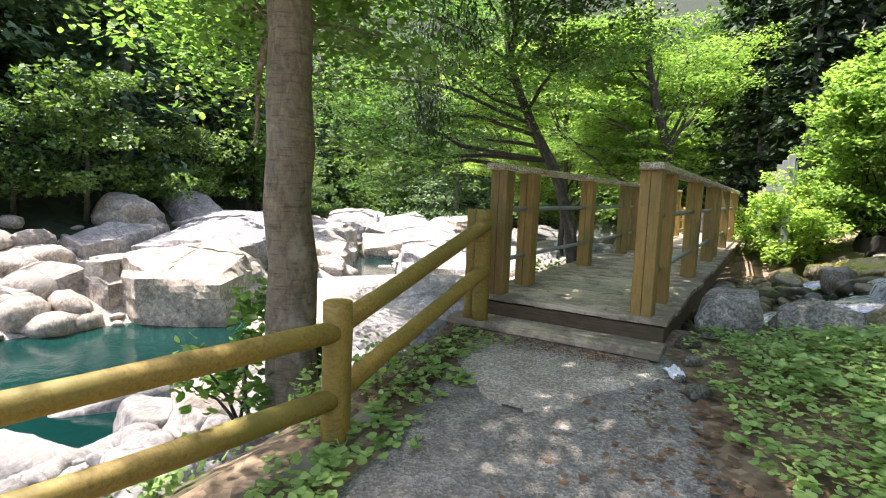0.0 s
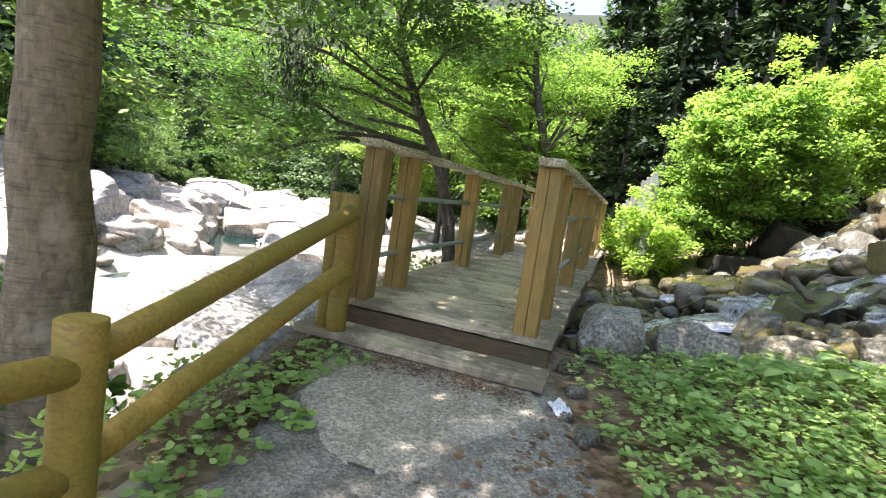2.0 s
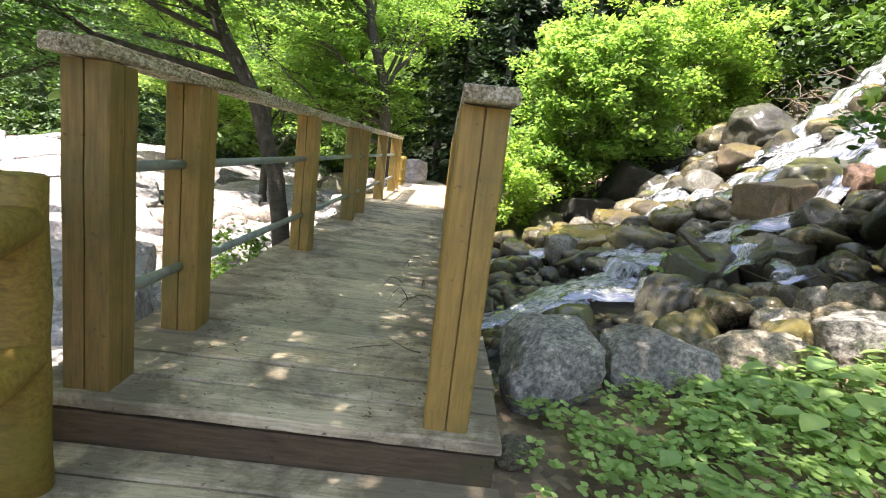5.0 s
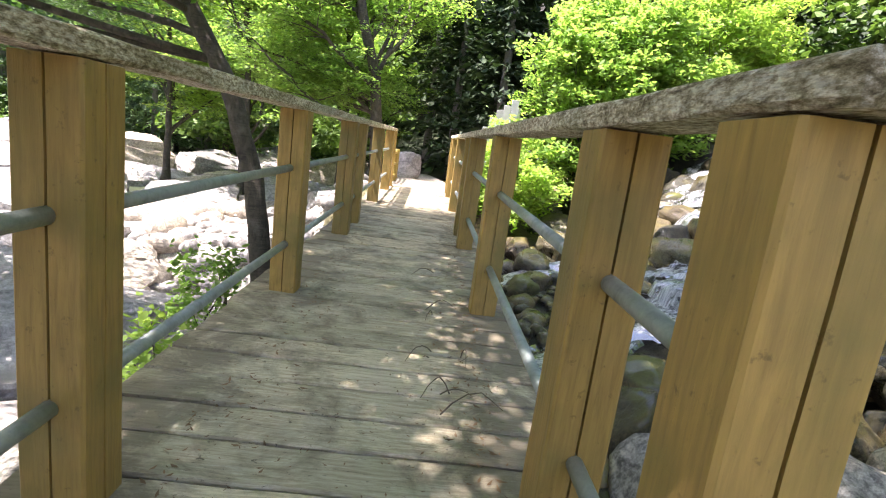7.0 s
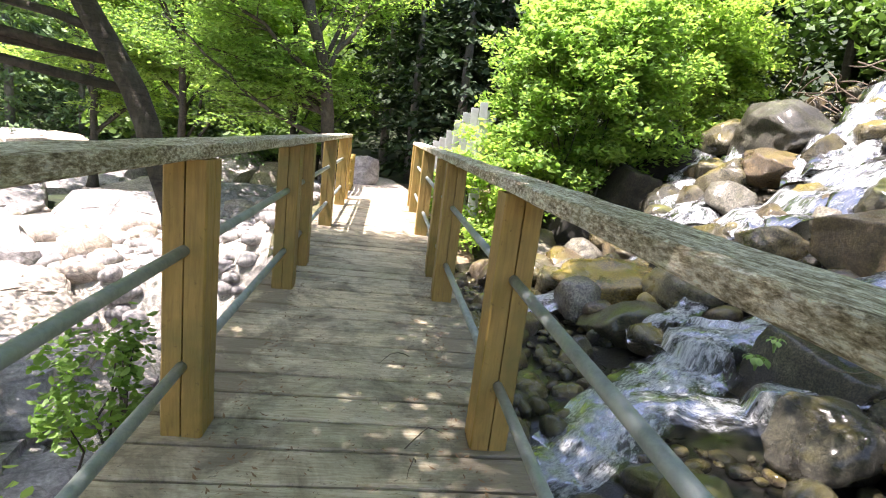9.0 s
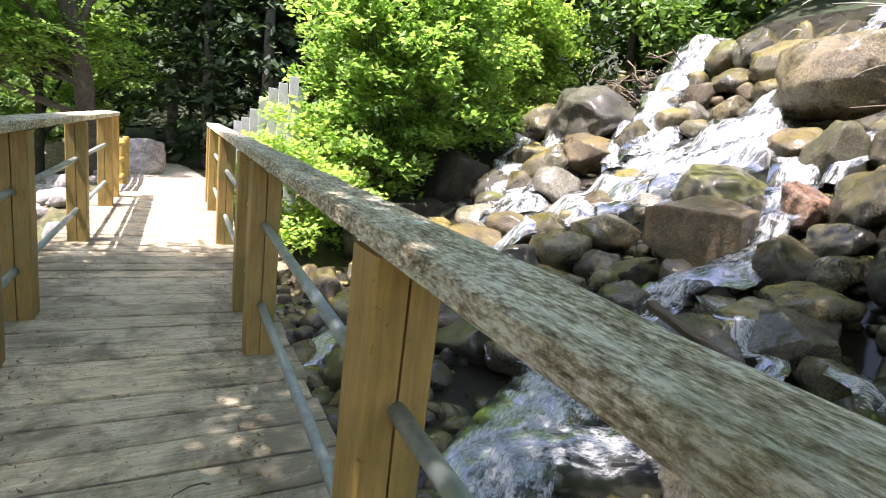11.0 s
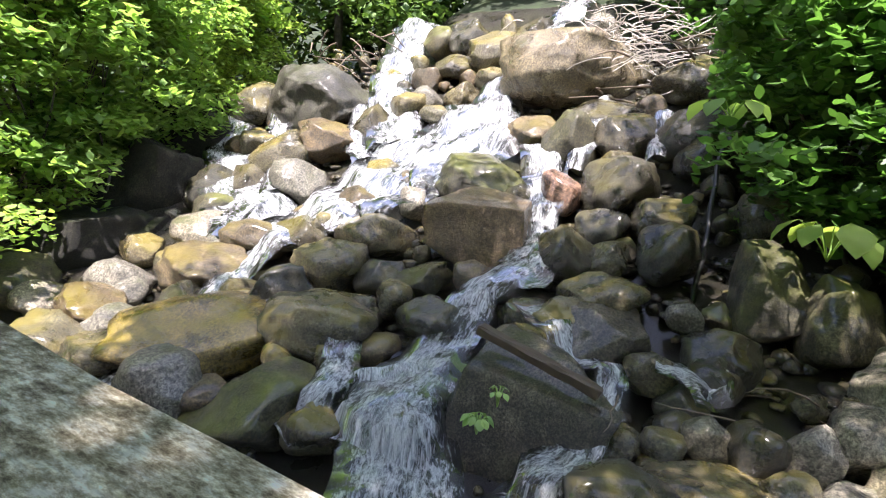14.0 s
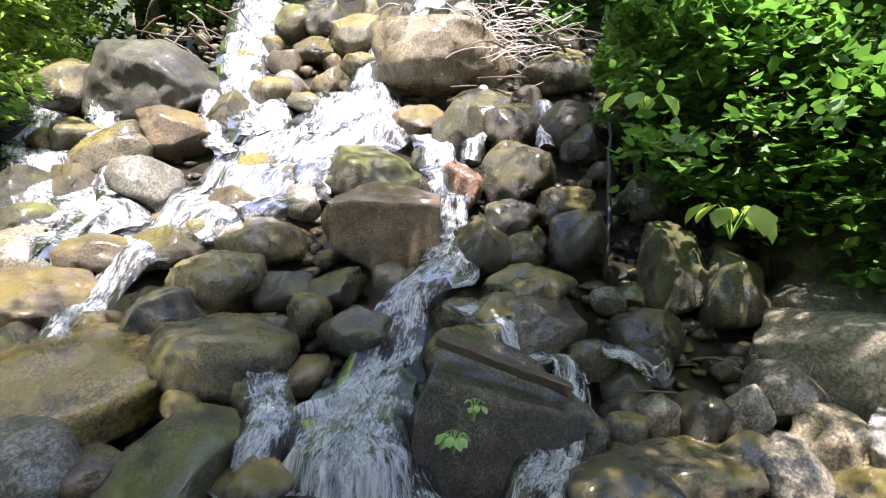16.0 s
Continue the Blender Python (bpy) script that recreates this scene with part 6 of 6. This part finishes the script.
# a black hose hanging down the rocks
thing("hose", "black hose hanging down the rocks", "hose", Matrix.Translation((0, 0, 0)), data=tube_mesh("hose", bend((4.45, 7.75, 2.35), (3.55, 7.72, 0.75), 0.12, random.Random(2), 9, 0.03), [0.022] * 9, plain("black_rubber", (0.015, 0.015, 0.017), 0.5), 8))
# bark litter on the deck
dl = []
for k in range(3000):
    if k < 1300:
        x = (-2.14 + abs(gr.normal(0, 0.17))) if gr.uniform() < 0.5 else (-0.92 - abs(gr.normal(0, 0.14)))
    else:
        x = gr.uniform(-2.2, -0.85)
    yy = gr.uniform(4.5, 15.5)
    dl.append((x, yy, deck_z(yy) + 0.008))
tagged(new("fallen_leaves", leaf_mesh("fallen_leaves", dl, np.r_[gr.uniform(0.012, 0.05, 1300), gr.uniform(0.008, 0.025, 1700)], DRY_LEAF, gr, 0.93, 0.3, 0.0)), "dry brown leaf litter along the edges of the deck", "leaves", kind="stuff")


def leafy_plant(name, label, x, y, z, n, size, height_, seed, leaf=HERB_LEAF, narrow=0.75, droop=0.25):
    """A small plant: stalks that each end in one broad leaf of several facets."""
    rng = random.Random(seed)
    t = thing(name, label, "plant", Matrix.Translation((x, y, z)))
    tubes = []
    for i in range(n):
        a = 6.28 * i / n + rng.uniform(-0.3, 0.3)
        r = rng.uniform(0.5, 1.0) * size * 0.9
        tip = Vector((math.cos(a) * r, math.sin(a) * r, height_ * rng.uniform(0.7, 1.1)))
        tubes.append((bend((0, 0, -0.05), tip, 0.03, rng, 5, 0.05), [0.006, 0.005, 0.005, 0.004, 0.003]))
        d = Vector((math.cos(a), math.sin(a), -droop)).normalized()
        w = d.cross(Vector((0, 0, 1))).normalized()
        u = w.cross(d)
        vs, fs, base = [], [], 0
        s = size * rng.uniform(0.75, 1.15)
        for f, k, lift in ((0, 0.02, 0), (0.2, 0.6, 0.05), (0.5, 1.0, 0.08), (0.8, 0.6, 0.03), (1.0, 0.02, -0.06)):
            c = tip + d * s * f + u * s * lift
            vs += [c + w * s * narrow * 0.5 * k + u * 0.05 * s * k, c, c - w * s * narrow * 0.5 * k + u * 0.05 * s * k]
        for q in range(4):
            o = base + q * 3
            fs += [(o, o + 1, o + 4, o + 3), (o + 1, o + 2, o + 5, o + 4)]
        child("leaf", mesh_of("leaf", vs, fs, leaf, True), t)
        child("stalk", join_tubes("stalk", [tubes[-1]], leaf, 5), t)


leafy_plant("seedling", "broad round-leaved bright green seedling over the pool", 2.95, 7.0, 1.5, 8, 0.23, 0.2, 3, BRIGHT_LEAF, 0.85, 1.1)
leafy_plant("seedling", "round-leaved plant high on the shaded bank", 3.0, 7.68, 2.35, 5, 0.2, 0.1, 4, BRIGHT_LEAF, 0.85, 1.0)
leafy_plant("clover", "small bright clover growing on the dark block", 1.68, 8.72, 0.26, 14, 0.07, 0.07, 5, HERB_LEAF, 0.95, 0.9)
leafy_plant("clover", "small green sprout on the dark block", 1.72, 8.62, 0.46, 7, 0.05, 0.08, 6, HERB_LEAF, 0.9, 0.8)
for i, (x, y, s) in enumerate(((0.55, 5.0, 0.15), (1.0, 4.9, 0.17), (1.5, 5.15, 0.18), (0.25, 4.75, 0.12), (1.9, 4.8, 0.17), (1.2, 4.3, 0.13), (2.3, 5.3, 0.18), (1.1, 5.45, 0.18), (1.6, 5.6, 0.2), (2.1, 5.7, 0.18), (0.75, 5.3, 0.15), (2.7, 5.5, 0.2), (1.35, 5.25, 0.16), (0.8, 3.8, 0.11), (-1.85, 1.95, 0.08), (-1.75, 1.75, 0.07))):
    leafy_plant("ground_plant", "broad-leaved green plant in the leaf litter", x, y, height(x, y), 7, s, s * 0.9, 20 + i)


def fern(x, y, z, n, length, seed):
    rng = random.Random(seed)
    t = thing("fern", "arching green fern on the shaded bank", "fern", Matrix.Translation((x, y, z)))
    nrg = np.random.default_rng(seed)
    for i in range(n):
        a = 6.28 * i / n + rng.uniform(-0.3, 0.3)
        pos, siz, head = [], [], []
        for k in range(22):
            f = (k + 1) / 22
            c = Vector((math.cos(a), math.sin(a), 0)) * length * f + Vector((0, 0, 0.35 * length * math.sin(f * 2.4)))
            for sgn in (-1, 1):
                w = 0.16 * length * math.sin(math.pi * (0.12 + 0.86 * f))
                o = Vector((-math.sin(a), math.cos(a), 0)) * sgn * w * 0.5
                pos.append(tuple(c + o))
                siz.append(w)
                head.append(a + sgn * 1.35)
        tagged(child("frond", leaf_mesh("frond", pos, siz, SHADED_LEAF, nrg, 0.93, 0.3, 0.1, np.array(head)), t), kind="stuff")


fern(3.2, 6.3, 1.62, 8, 0.55, 1)
fern(3.75, 6.7, 1.9, 7, 0.5, 2)

# grass tufts by the river bank
gp, gs, gh = [], [], []
for cx_, cy_ in ((-3.6, 1.6), (-3.9, 2.6), (-3.7, 4.6), (-3.3, 5.2), (-3.4, 6.1), (-3.1, 9.2)):
    for k in range(160):
        a = gr.uniform(0, 6.28)
        r = abs(gr.normal(0, 0.14))
        x, y = cx_ + math.cos(a) * r, cy_ + math.sin(a) * r
        gp.append((x, y, height(x, y) + 0.1))
        gs.append(gr.uniform(0.2, 0.36))
tagged(new("grass", leaf_mesh("grass", gp, gs, GRASS_LEAF, gr, 0.75, 0.05, -1.1)), "bright grass tufts on the river bank", "grass", kind="stuff")
# a pale lichen patch on the handrail
lv, lf = [(-0.825, 7.35, deck_z(7.35) + RAIL_H + 0.004)], []
for k in range(14):
    a = 6.2832 * k / 14
    r = 0.026 * (1 + 0.35 * math.sin(k * 2.9) + 0.2 * math.sin(k * 1.3))
    lv.append((-0.825 + r * 0.7 * math.cos(a), 7.35 + r * math.sin(a), deck_z(7.35) + RAIL_H + 0.003))
    lf.append((0, 1 + k, 1 + (k + 1) % 14))
child("lichen_patch", mesh_of("lichen_patch", lv, lf, plain("white_lichen", (0.7, 0.72, 0.68), 0.9, 0, 60)), bridge, None, "pale white lichen patch")
